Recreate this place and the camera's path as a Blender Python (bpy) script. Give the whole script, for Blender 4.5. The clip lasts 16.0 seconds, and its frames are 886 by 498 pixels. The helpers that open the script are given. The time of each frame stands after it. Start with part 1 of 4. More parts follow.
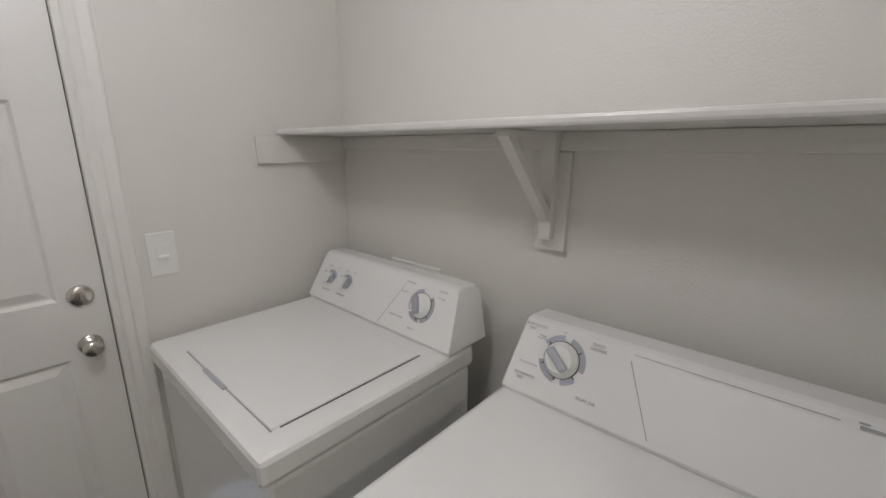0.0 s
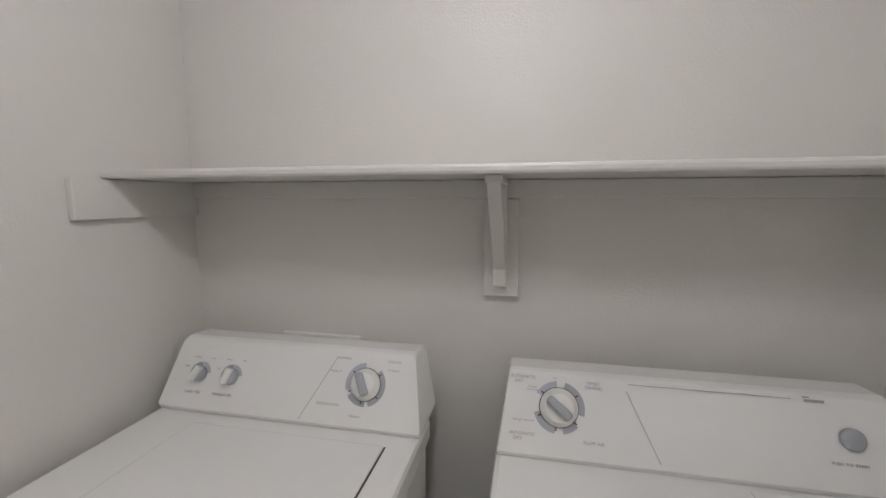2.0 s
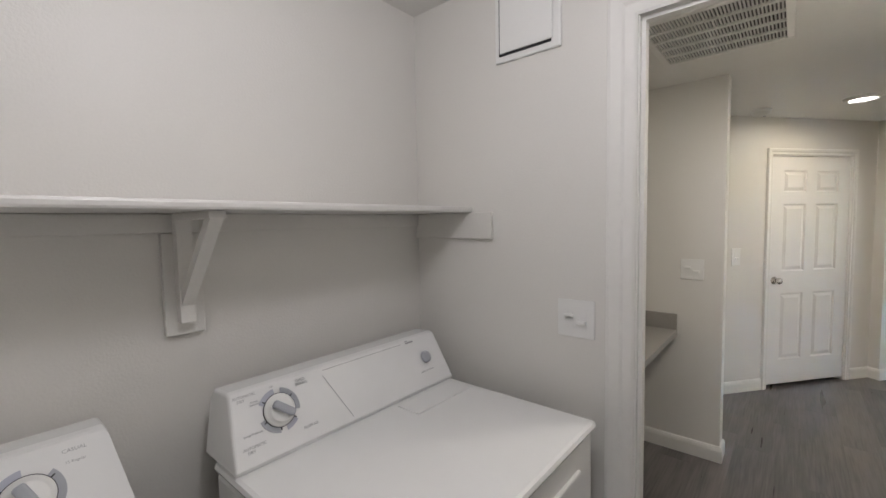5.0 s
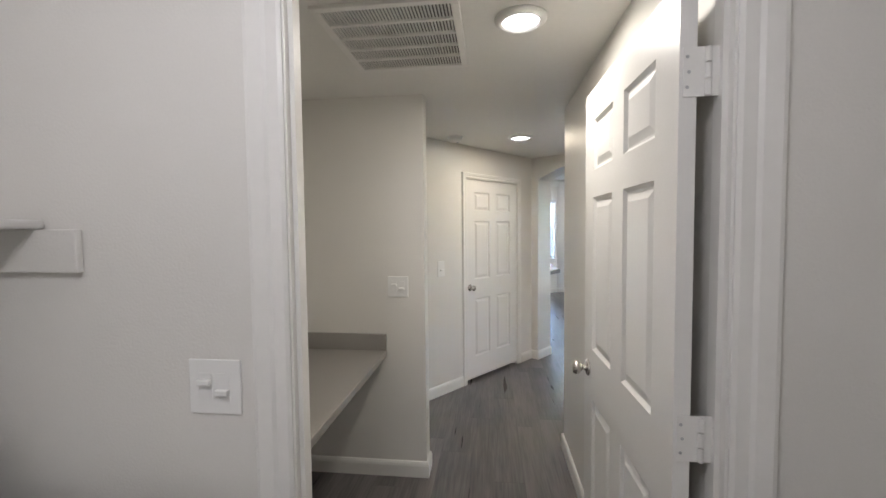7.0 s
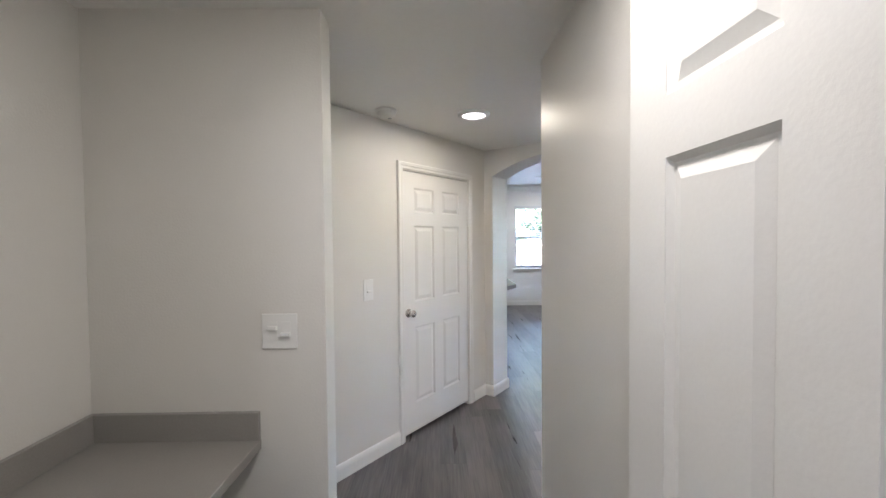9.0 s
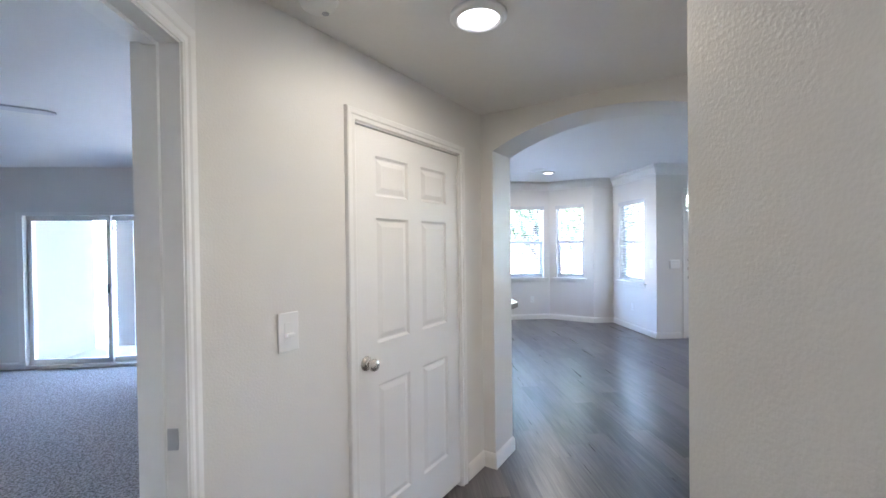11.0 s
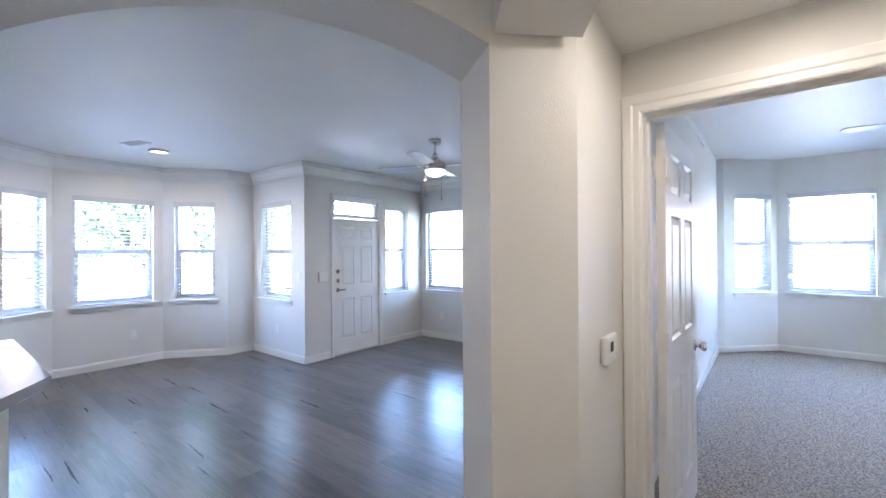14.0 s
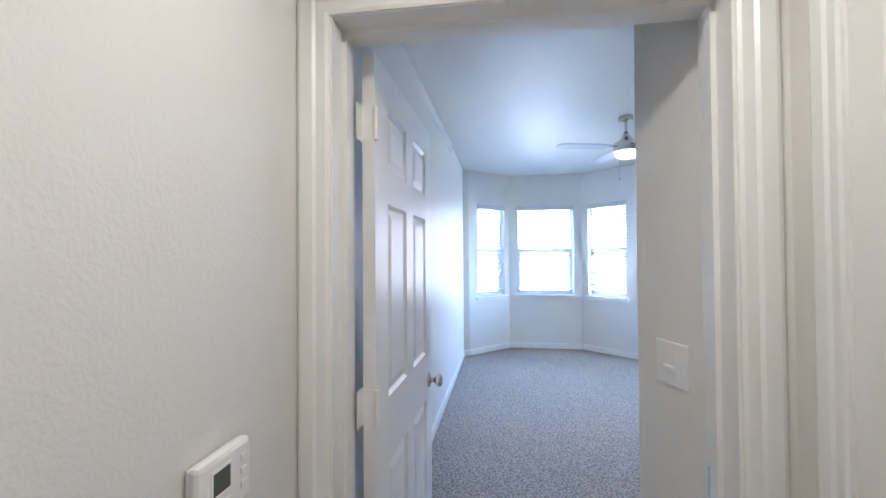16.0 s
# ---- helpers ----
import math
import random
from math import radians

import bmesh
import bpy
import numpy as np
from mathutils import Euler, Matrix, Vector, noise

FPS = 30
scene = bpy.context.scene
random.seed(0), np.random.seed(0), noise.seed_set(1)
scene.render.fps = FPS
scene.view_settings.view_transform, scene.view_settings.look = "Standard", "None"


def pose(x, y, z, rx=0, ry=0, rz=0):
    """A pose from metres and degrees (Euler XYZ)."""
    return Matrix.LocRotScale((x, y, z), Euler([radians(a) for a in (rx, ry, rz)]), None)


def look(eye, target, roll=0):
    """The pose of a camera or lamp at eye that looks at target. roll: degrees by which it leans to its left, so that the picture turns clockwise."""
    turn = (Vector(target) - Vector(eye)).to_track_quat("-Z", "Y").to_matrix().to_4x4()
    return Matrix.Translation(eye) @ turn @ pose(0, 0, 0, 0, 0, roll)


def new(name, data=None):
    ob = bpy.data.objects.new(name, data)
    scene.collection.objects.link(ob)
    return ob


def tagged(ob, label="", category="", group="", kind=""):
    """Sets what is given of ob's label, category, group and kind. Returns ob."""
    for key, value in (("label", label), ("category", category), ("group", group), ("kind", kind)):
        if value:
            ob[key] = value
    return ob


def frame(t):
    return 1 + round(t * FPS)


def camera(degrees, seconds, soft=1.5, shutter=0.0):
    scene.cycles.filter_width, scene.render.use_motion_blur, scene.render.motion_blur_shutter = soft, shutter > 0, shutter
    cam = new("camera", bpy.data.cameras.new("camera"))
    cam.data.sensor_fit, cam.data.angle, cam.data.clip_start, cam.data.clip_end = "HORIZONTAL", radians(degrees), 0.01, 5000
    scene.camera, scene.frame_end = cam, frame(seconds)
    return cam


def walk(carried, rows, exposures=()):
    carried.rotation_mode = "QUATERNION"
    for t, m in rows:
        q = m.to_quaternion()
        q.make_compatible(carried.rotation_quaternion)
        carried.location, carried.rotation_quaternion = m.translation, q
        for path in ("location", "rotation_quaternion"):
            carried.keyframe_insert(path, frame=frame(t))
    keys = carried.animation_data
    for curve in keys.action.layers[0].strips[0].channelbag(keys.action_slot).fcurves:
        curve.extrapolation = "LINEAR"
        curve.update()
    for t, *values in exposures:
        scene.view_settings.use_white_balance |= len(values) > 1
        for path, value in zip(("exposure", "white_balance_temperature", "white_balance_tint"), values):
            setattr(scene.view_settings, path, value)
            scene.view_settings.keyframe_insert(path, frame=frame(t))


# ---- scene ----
EXPO = 6.55
cam = camera(94.0, 16.0)
PATH = [
    (0, (0.113, 0.05, 1.483), (-1.187, 1.492, 1.0), 0.1),
    (0.5, (-0.025, 0.134, 1.469), (-1.239, 1.676, 1.081), -0.0),
    (1, (-0.161, 0.141, 1.454), (-1.173, 1.84, 1.157), 0.0),
    (1.5, (-0.268, 0.051, 1.46), (-0.988, 1.893, 1.165), -0.0),
    (2, (-0.386, -0.046, 1.474), (-0.794, 1.895, 1.223), -0.1),
    (2.5, (-0.523, -0.084, 1.474), (-0.579, 1.903, 1.249), -0.2),
    (3, (-0.635, -0.117, 1.457), (-0.352, 1.854, 1.274), -1.0),
    (3.2, (-0.669, -0.129, 1.454), (-0.273, 1.824, 1.28), -1.0),
    (5.3, (-0.887, -0.157, 1.487), (0.778, 0.944, 1.366), -1.1),
    (5.5, (-0.839, -0.154, 1.48), (0.907, 0.815, 1.365), -1.1),
    (6, (-0.723, -0.176, 1.494), (1.162, 0.482, 1.381), -0.9),
    (6.5, (-0.576, -0.214, 1.505), (1.383, 0.171, 1.396), -0.8),
    (7, (-0.394, -0.246, 1.515), (1.59, -0.014, 1.416), -0.6),
    (7.5, (-0.183, -0.226, 1.503), (1.812, -0.119, 1.421), -0.8),
    (8, (0.025, -0.227, 1.498), (2.023, -0.205, 1.432), -0.8),
    (8.5, (0.281, -0.24, 1.496), (2.28, -0.258, 1.434), -0.7),
    (8.7, (0.389, -0.248, 1.5), (2.388, -0.273, 1.439), -0.6),
    (10.8, (1.638, -0.236, 1.462), (3.633, -0.365, 1.438), -0.8),
    (11, (1.758, -0.239, 1.462), (3.752, -0.397, 1.437), -0.7),
    (11.5, (2.005, -0.243, 1.473), (3.986, -0.515, 1.449), -0.6),
    (12, (2.231, -0.305, 1.467), (4.168, -0.803, 1.445), -0.5),
    (12.5, (2.438, -0.394, 1.46), (4.291, -1.146, 1.445), -0.9),
    (13, (2.675, -0.514, 1.463), (4.394, -1.537, 1.45), -0.6),
    (13.5, (2.826, -0.638, 1.472), (4.335, -1.95, 1.464), -0.6),
    (14, (2.936, -0.831, 1.456), (4.178, -2.398, 1.463), -0.4),
    (14.5, (2.992, -1.067, 1.446), (3.951, -2.822, 1.464), -0.4),
    (15, (3.031, -1.319, 1.445), (3.715, -3.198, 1.472), -0.3),
    (15.5, (3.024, -1.571, 1.43), (3.454, -3.524, 1.464), -0.3),
    (16, (2.95, -1.781, 1.452), (3.238, -3.759, 1.485), -0.4),
]
walk(cam, [(t, look(eye, target, roll)) for t, eye, target, roll in PATH],
     [(0.0, EXPO + 0.18, 6250, 14), (5.5, EXPO + 0.22, 6200, 15), (7.5, EXPO + 0.38, 6050, 15), (8.5, EXPO + 0.45, 5900, 16), (11.0, EXPO + 0.46, 5650, 17), (13.0, EXPO + 0.46, 5500, 17), (14.0, EXPO + 0.42, 5650, 20), (15.0, EXPO + 0.4, 5550, 18), (16.0, EXPO + 0.32, 5300, 17)])

# ---- world and lights ----
world = bpy.data.worlds.new("world")
scene.world = world
world.use_nodes = True
wn = world.node_tree.nodes
sky = wn.new("ShaderNodeTexSky")
sky.sky_type, sky.sun_disc = "NISHITA", False
sky.sun_elevation, sky.sun_rotation = radians(52), radians(-60)
world.node_tree.links.new(sky.outputs[0], wn["Background"].inputs[0])
wn["Background"].inputs[1].default_value = 0.15

sun = new("sun", bpy.data.lights.new("sun", "SUN"))
sun.data.energy, sun.data.angle, sun.data.color = 2.1, radians(0.6), (1, 0.95, 0.88)
sun.matrix_world = look((-8.0, 4.6, 11.8), (0, 0, 0))


def lamp(name, x, y, z, watts, size, colour):
    d = bpy.data.lights.new(name, "AREA")
    d.shape, d.size, d.energy, d.color = "DISK", size, watts, colour
    ob = new(name, d)
    ob.matrix_world = look((x, y, z), (x, y + 0.0001, z - 1))
    return ob


WARM = (1.0, 0.93, 0.77)
AMBER = (1.0, 0.86, 0.61)
globe = new("laundry_lamp_light", bpy.data.lights.new("laundry_lamp_light", "POINT"))
globe.data.energy, globe.data.shadow_soft_size, globe.data.color = 0.138, 0.12, (1.0, 0.985, 0.97)
globe.location = (-0.5, 0.12, 2.27)
lamp("hall_lamp_light", 1.22, -0.36, 2.272, 0.078, 0.18, WARM)
lamp("hall_lamp_light", 3.27, -0.50, 2.272, 0.056, 0.15, AMBER)
lamp("vestibule_lamp_light", 2.84, -2.18, 2.272, 0.068, 0.17, AMBER)
lamp("living_lamp_light", 8.32, -2.49, 2.575, 0.15, 0.14, WARM)

# ---- materials ----


def mat(name, colour, rough=0.5, metal=0.0, bump=0.0, scale=60.0, vary=0.05, coarse=2.0, detail=4.0, rnd=0.0, spec=0.5, span=(0.6, 1.4)):
    m = bpy.data.materials.new(name)
    m.use_nodes = True
    n, l = m.node_tree.nodes, m.node_tree.links
    b = n["Principled BSDF"]
    b.inputs["Roughness"].default_value, b.inputs["Metallic"].default_value = rough, metal
    b.inputs["Specular IOR Level"].default_value = spec
    co = n.new("ShaderNodeTexCoord")
    big = n.new("ShaderNodeTexNoise")
    big.inputs["Scale"].default_value, big.inputs["Detail"].default_value = coarse, 3
    fine = n.new("ShaderNodeTexNoise")
    fine.inputs["Scale"].default_value, fine.inputs["Detail"].default_value = scale, detail
    for t in (big, fine):
        l.new(co.outputs["Object"], t.inputs["Vector"])
    add = n.new("ShaderNodeMath")
    add.operation = "ADD"
    l.new(big.outputs[0], add.inputs[0])
    l.new(fine.outputs[0], add.inputs[1])
    last = add
    if rnd:
        oi = n.new("ShaderNodeObjectInfo")
        k = n.new("ShaderNodeMath")
        k.operation = "MULTIPLY_ADD"
        k.inputs[1].default_value = rnd
        l.new(oi.outputs["Random"], k.inputs[0])
        l.new(add.outputs[0], k.inputs[2])
        last = k
    ramp = n.new("ShaderNodeMapRange")
    ramp.inputs["From Min"].default_value, ramp.inputs["From Max"].default_value = span[0], span[1] + rnd
    l.new(last.outputs[0], ramp.inputs["Value"])
    mix = n.new("ShaderNodeMix")
    mix.data_type = "RGBA"
    mix.inputs["A"].default_value = (*[c * (1 - vary) for c in colour], 1)
    mix.inputs["B"].default_value = (*[min(1, c * (1 + vary)) for c in colour], 1)
    l.new(ramp.outputs[0], mix.inputs["Factor"])
    l.new(mix.outputs["Result"], b.inputs["Base Color"])
    if bump:
        bp = n.new("ShaderNodeBump")
        bp.inputs["Strength"].default_value, bp.inputs["Distance"].default_value = bump, 0.004
        l.new(fine.outputs[0], bp.inputs["Height"])
        l.new(bp.outputs[0], b.inputs["Normal"])
    return m


M_WALL = mat("wall_paint", (0.74, 0.72, 0.68), 0.46, bump=0.2, scale=140, vary=0.02, detail=2.0)
M_CEIL = mat("ceiling_paint", (0.78, 0.765, 0.73), 0.50, bump=0.2, scale=55, vary=0.02, detail=2.0)
M_TRIM = mat("trim_paint", (0.80, 0.785, 0.75), 0.32, bump=0.05, scale=40, vary=0.02)
M_SHELF = mat("shelf_paint", (0.68, 0.665, 0.635), 0.38, bump=0.05, scale=40, vary=0.02)
M_DOOR = mat("door_paint", (0.80, 0.785, 0.755), 0.34, bump=0.08, scale=120, vary=0.02)
M_ENAMEL = mat("white_enamel", (0.83, 0.83, 0.82), 0.22, vary=0.01, scale=20)
M_ENAMEL2 = mat("textured_enamel", (0.83, 0.83, 0.82), 0.34, bump=0.06, scale=350, vary=0.01)
M_PLASTIC = mat("white_plastic", (0.82, 0.815, 0.79), 0.35, vary=0.01)
M_GREY = mat("grey_print", (0.40, 0.415, 0.45), 0.4, vary=0.03)
M_LILAC = mat("lilac_print", (0.46, 0.475, 0.55), 0.4, vary=0.03)
M_DARK = mat("dark_print", (0.06, 0.06, 0.065), 0.5, vary=0.1)
M_INK = mat("grey_ink", (0.36, 0.36, 0.37), 0.5, vary=0.05)
# Near-black for painting the shade inside the registers' openings.
M_SHADOW = mat("opening_shade", (0.03, 0.03, 0.03), 0.8, vary=0.1)
M_CHROME = mat("brushed_nickel", (0.62, 0.59, 0.55), 0.22, 1.0, bump=0.02, scale=200, vary=0.04)
M_STEEL = mat("steel", (0.55, 0.55, 0.56), 0.3, 1.0, vary=0.05)
M_DESK = mat("grey_laminate", (0.30, 0.285, 0.265), 0.35, bump=0.02, scale=260, vary=0.10)
M_BAR = mat("bar_top", (0.34, 0.33, 0.32), 0.25, vary=0.10, scale=200)
M_CARPET = mat("carpet", (0.37, 0.335, 0.305), 0.95, bump=1.0, scale=160, vary=0.54, coarse=68, span=(0.85, 1.13), detail=2, spec=0.1)
M_BLIND = mat("blind_vinyl", (0.62, 0.625, 0.63), 0.45, vary=0.02)
M_VINYL = mat("window_vinyl", (0.60, 0.605, 0.615), 0.4, vary=0.02)
M_BLADE = mat("fan_blade", (0.55, 0.55, 0.57), 0.35, vary=0.04)
M_STUCCO = mat("stucco", (0.40, 0.385, 0.365), 0.9, bump=0.4, scale=90, vary=0.06)
M_CONC = mat("concrete", (0.40, 0.39, 0.375), 0.9, bump=0.2, scale=40, vary=0.10)
M_GRASS = mat("grass", (0.13, 0.15, 0.08), 0.95, bump=0.5, scale=30, vary=0.4)
M_ROAD = mat("asphalt", (0.09, 0.09, 0.09), 0.9, vary=0.15)
M_BARK = mat("bark", (0.13, 0.10, 0.075), 0.9, bump=0.6, scale=25, vary=0.3)
M_LEAF = mat("leaf", (0.085, 0.12, 0.05), 0.6, vary=0.5, coarse=3)
M_BRICK = mat("brick", (0.20, 0.125, 0.10), 0.85, bump=0.4, scale=20, vary=0.25)
M_ROOF = mat("shingle", (0.13, 0.12, 0.11), 0.9, vary=0.25, scale=15)
M_WINDARK = mat("dark_window", (0.04, 0.05, 0.06), 0.1, vary=0.2)
M_LCD = mat("lcd", (0.10, 0.11, 0.10), 0.2, vary=0.05)
M_RUBBER_GAP = mat("rubber_and_gap_shade", (0.05, 0.05, 0.05), 0.7, vary=0.1)
M_DUCT = mat("duct_dark", (0.16, 0.155, 0.15), 0.9, vary=0.1)


def plank_material():
    """Dark wood-look vinyl: soft lengthwise grain, a tone of its own for each plank, a faint ripple."""
    m = bpy.data.materials.new("dark_vinyl_plank")
    m.use_nodes = True
    n, l = m.node_tree.nodes, m.node_tree.links
    b = n["Principled BSDF"]
    co, oi = n.new("ShaderNodeTexCoord"), n.new("ShaderNodeObjectInfo")
    off = n.new("ShaderNodeVectorMath")
    off.operation = "SCALE"
    off.inputs["Scale"].default_value = 37.0
    l.new(oi.outputs["Random"], off.inputs[0])
    ad = n.new("ShaderNodeVectorMath")
    ad.operation = "ADD"
    l.new(co.outputs["Object"], ad.inputs[0])
    l.new(off.outputs[0], ad.inputs[1])

    def grain(sx, sy, detail):
        mp = n.new("ShaderNodeMapping")
        mp.inputs["Scale"].default_value = (sx, sy, 1.0)
        l.new(ad.outputs[0], mp.inputs["Vector"])
        g = n.new("ShaderNodeTexNoise")
        g.inputs["Scale"].default_value, g.inputs["Detail"].default_value = 1.0, detail
        l.new(mp.outputs[0], g.inputs["Vector"])
        return g.outputs[0]

    def weigh(value, k, plus=None):
        q = n.new("ShaderNodeMath")
        q.operation = "MULTIPLY_ADD"
        q.inputs[1].default_value, q.inputs[2].default_value = k, 0.0
        l.new(value, q.inputs[0])
        if plus is not None:
            l.new(plus, q.inputs[2])
        return q.outputs[0]

    fine, streak, cloud = grain(5.0, 110.0, 3), grain(1.7, 26.0, 3), grain(1.8, 7.0, 2)
    tone = weigh(oi.outputs["Random"], 0.16, weigh(fine, 0.36, weigh(streak, 0.30, weigh(cloud, 0.34))))
    r = n.new("ShaderNodeValToRGB")
    r.color_ramp.interpolation = "EASE"
    r.color_ramp.elements[0].position, r.color_ramp.elements[0].color = 0.34, (0.058, 0.056, 0.060, 1)
    r.color_ramp.elements[1].position, r.color_ramp.elements[1].color = 0.80, (0.190, 0.172, 0.166, 1)
    l.new(tone, r.inputs[0])
    l.new(r.outputs[0], b.inputs["Base Color"])
    rr = n.new("ShaderNodeMapRange")
    rr.inputs["To Min"].default_value, rr.inputs["To Max"].default_value = 0.25, 0.33
    l.new(streak, rr.inputs["Value"])
    l.new(rr.outputs[0], b.inputs["Roughness"])
    bp = n.new("ShaderNodeBump")
    bp.inputs["Strength"].default_value, bp.inputs["Distance"].default_value = 0.06, 0.004
    l.new(streak, bp.inputs["Height"])
    l.new(bp.outputs[0], b.inputs["Normal"])
    return m


M_PLANK = plank_material()


def glow(name, colour, strength):
    m = bpy.data.materials.new(name)
    m.use_nodes = True
    b = m.node_tree.nodes["Principled BSDF"]
    b.inputs["Base Color"].default_value = (0.8, 0.8, 0.8, 1)
    b.inputs["Emission Color"].default_value = (*colour, 1)
    b.inputs["Emission Strength"].default_value = strength
    return m


M_GLOW = glow("lamp_diffuser", (1.0, 0.95, 0.88), 0.10)
M_BOWL = glow("fan_lamp_bowl", (1.0, 0.95, 0.88), 0.045)


def glass_material(name, tint):
    m = bpy.data.materials.new(name)
    m.use_nodes = True
    n, l = m.node_tree.nodes, m.node_tree.links
    t, g, mx, fr = n.new("ShaderNodeBsdfTransparent"), n.new("ShaderNodeBsdfGlossy"), n.new("ShaderNodeMixShader"), n.new("ShaderNodeLayerWeight")
    g.inputs["Roughness"].default_value = 0.02
    t.inputs["Color"].default_value = tint
    pw = n.new("ShaderNodeMath")
    pw.operation = "POWER"
    pw.inputs[1].default_value = 5.0
    ma = n.new("ShaderNodeMath")
    ma.operation = "MULTIPLY_ADD"
    ma.inputs[1].default_value, ma.inputs[2].default_value = 0.7, 0.04
    l.new(fr.outputs["Facing"], pw.inputs[0])
    l.new(pw.outputs[0], ma.inputs[0])
    l.new(ma.outputs[0], mx.inputs[0])
    l.new(t.outputs[0], mx.inputs[1])
    l.new(g.outputs[0], mx.inputs[2])
    l.new(mx.outputs[0], n["Material Output"].inputs["Surface"])
    return m


# Both tints are added to dim the bright outdoors behind the panes.
M_GLASS = glass_material("window_glass", (0.84, 0.86, 0.86, 1))
M_DIM_PANE = glass_material("view_dimming_glass", (0.68, 0.69, 0.69, 1))

# ---- mesh helpers ----


def part(name, bm, material, parent=None, label="", smooth=False):
    me = bpy.data.meshes.new(name)
    bmesh.ops.recalc_face_normals(bm, faces=bm.faces)
    bm.to_mesh(me)
    bm.free()
    me.materials.append(material)
    if smooth:
        for p in me.polygons:
            p.use_smooth = True
    ob = new(name, me)
    ob.parent = parent
    if label:
        ob["label"] = label
    return ob


def thing(name, m=None, label="", category="", group="", kind=""):
    ob = new(name)
    ob.empty_display_size = 0.05
    if m is not None:
        ob.matrix_world = m
    return tagged(ob, label, category, group, kind)


def box(bm, x0, x1, y0, y1, z0, z1, bevel=0.0, seg=2):
    r = bmesh.ops.create_cube(bm, size=1.0, matrix=Matrix.Translation(((x0 + x1) / 2, (y0 + y1) / 2, (z0 + z1) / 2)) @ Matrix.Diagonal((x1 - x0, y1 - y0, z1 - z0, 1)))
    if bevel:
        es = list({e for v in r["verts"] for e in v.link_edges})
        bmesh.ops.bevel(bm, geom=es, offset=bevel, segments=seg, affect="EDGES", profile=0.5)
    return bm


def boxes(*rows, bevel=0.0):
    bm = bmesh.new()
    for r in rows:
        box(bm, *r, bevel=bevel)
    return bm


def prism(pts, z0, z1):
    bm = bmesh.new()
    lo = [bm.verts.new((x, y, z0)) for x, y in pts]
    hi = [bm.verts.new((x, y, z1)) for x, y in pts]
    bm.faces.new(lo)
    bm.faces.new(hi)
    for i in range(len(pts)):
        j = (i + 1) % len(pts)
        bm.faces.new((lo[i], lo[j], hi[j], hi[i]))
    return bm


def lathe(profile, seg=24, m=None):
    """A body of revolution about z from (radius, z) pairs."""
    bm = bmesh.new()
    rings = []
    for r, z in profile:
        if r < 1e-6:
            rings.append([bm.verts.new((0, 0, z))])
        else:
            rings.append([bm.verts.new((r * math.cos(a), r * math.sin(a), z)) for a in (2 * math.pi * i / seg for i in range(seg))])
    for a, b in zip(rings, rings[1:]):
        for i in range(seg):
            j = (i + 1) % seg
            if len(a) == 1 and len(b) == 1:
                continue
            if len(a) == 1:
                bm.faces.new((a[0], b[i], b[j]))
            elif len(b) == 1:
                bm.faces.new((a[i], a[j], b[0]))
            else:
                bm.faces.new((a[i], a[j], b[j], b[i]))
    for r in (rings[0], rings[-1]):
        if len(r) > 1:
            bm.faces.new(r)
    if m is not None:
        bmesh.ops.transform(bm, matrix=m, verts=bm.verts)
    return bm


def moved(bm, m):
    bmesh.ops.transform(bm, matrix=m, verts=bm.verts)
    return bm


def wall_frame(a, b):
    """x along a to b, y to its left (outside), z up."""
    d = Vector((b[0] - a[0], b[1] - a[1], 0)).normalized()
    return Matrix(((d.x, -d.y, 0, a[0]), (d.y, d.x, 0, a[1]), (0, 0, 1, 0), (0, 0, 0, 1)))


def wall(name, a, b, thick=0.12, z1=2.75, holes=(), label="painted drywall wall", material=None):
    """A wall whose room face runs from a to b, with its thickness to the left; holes are (s0, s1, z0, z1)."""
    length = math.dist(a, b)
    ss = sorted({0.0, length, *[h[0] for h in holes], *[h[1] for h in holes]})
    zs = sorted({0.0, z1, *[h[2] for h in holes], *[h[3] for h in holes]})
    full = lambda i, j: 0 <= i < len(ss) - 1 and 0 <= j < len(zs) - 1 and not any(
        h[0] <= (ss[i] + ss[i + 1]) / 2 <= h[1] and h[2] <= (zs[j] + zs[j + 1]) / 2 <= h[3] for h in holes)
    bm = bmesh.new()
    quad = lambda *p: bm.faces.new([bm.verts.new(q) for q in p])
    for i in range(len(ss) - 1):
        for j in range(len(zs) - 1):
            if not full(i, j):
                continue
            s0, s1, q0, q1 = ss[i], ss[i + 1], zs[j], zs[j + 1]
            quad((s0, 0, q0), (s1, 0, q0), (s1, 0, q1), (s0, 0, q1))
            quad((s0, thick, q0), (s0, thick, q1), (s1, thick, q1), (s1, thick, q0))
            if not full(i - 1, j):
                quad((s0, 0, q0), (s0, 0, q1), (s0, thick, q1), (s0, thick, q0))
            if not full(i + 1, j):
                quad((s1, 0, q0), (s1, thick, q0), (s1, thick, q1), (s1, 0, q1))
            if not full(i, j - 1):
                quad((s0, 0, q0), (s0, thick, q0), (s1, thick, q0), (s1, 0, q0))
            if not full(i, j + 1):
                quad((s0, 0, q1), (s1, 0, q1), (s1, thick, q1), (s0, thick, q1))
    bmesh.ops.remove_doubles(bm, verts=bm.verts, dist=1e-5)
    ob = part(name, bm, material or M_WALL)
    ob.matrix_world = wall_frame(a, b)
    return tagged(ob, label, "wall", kind="structure")


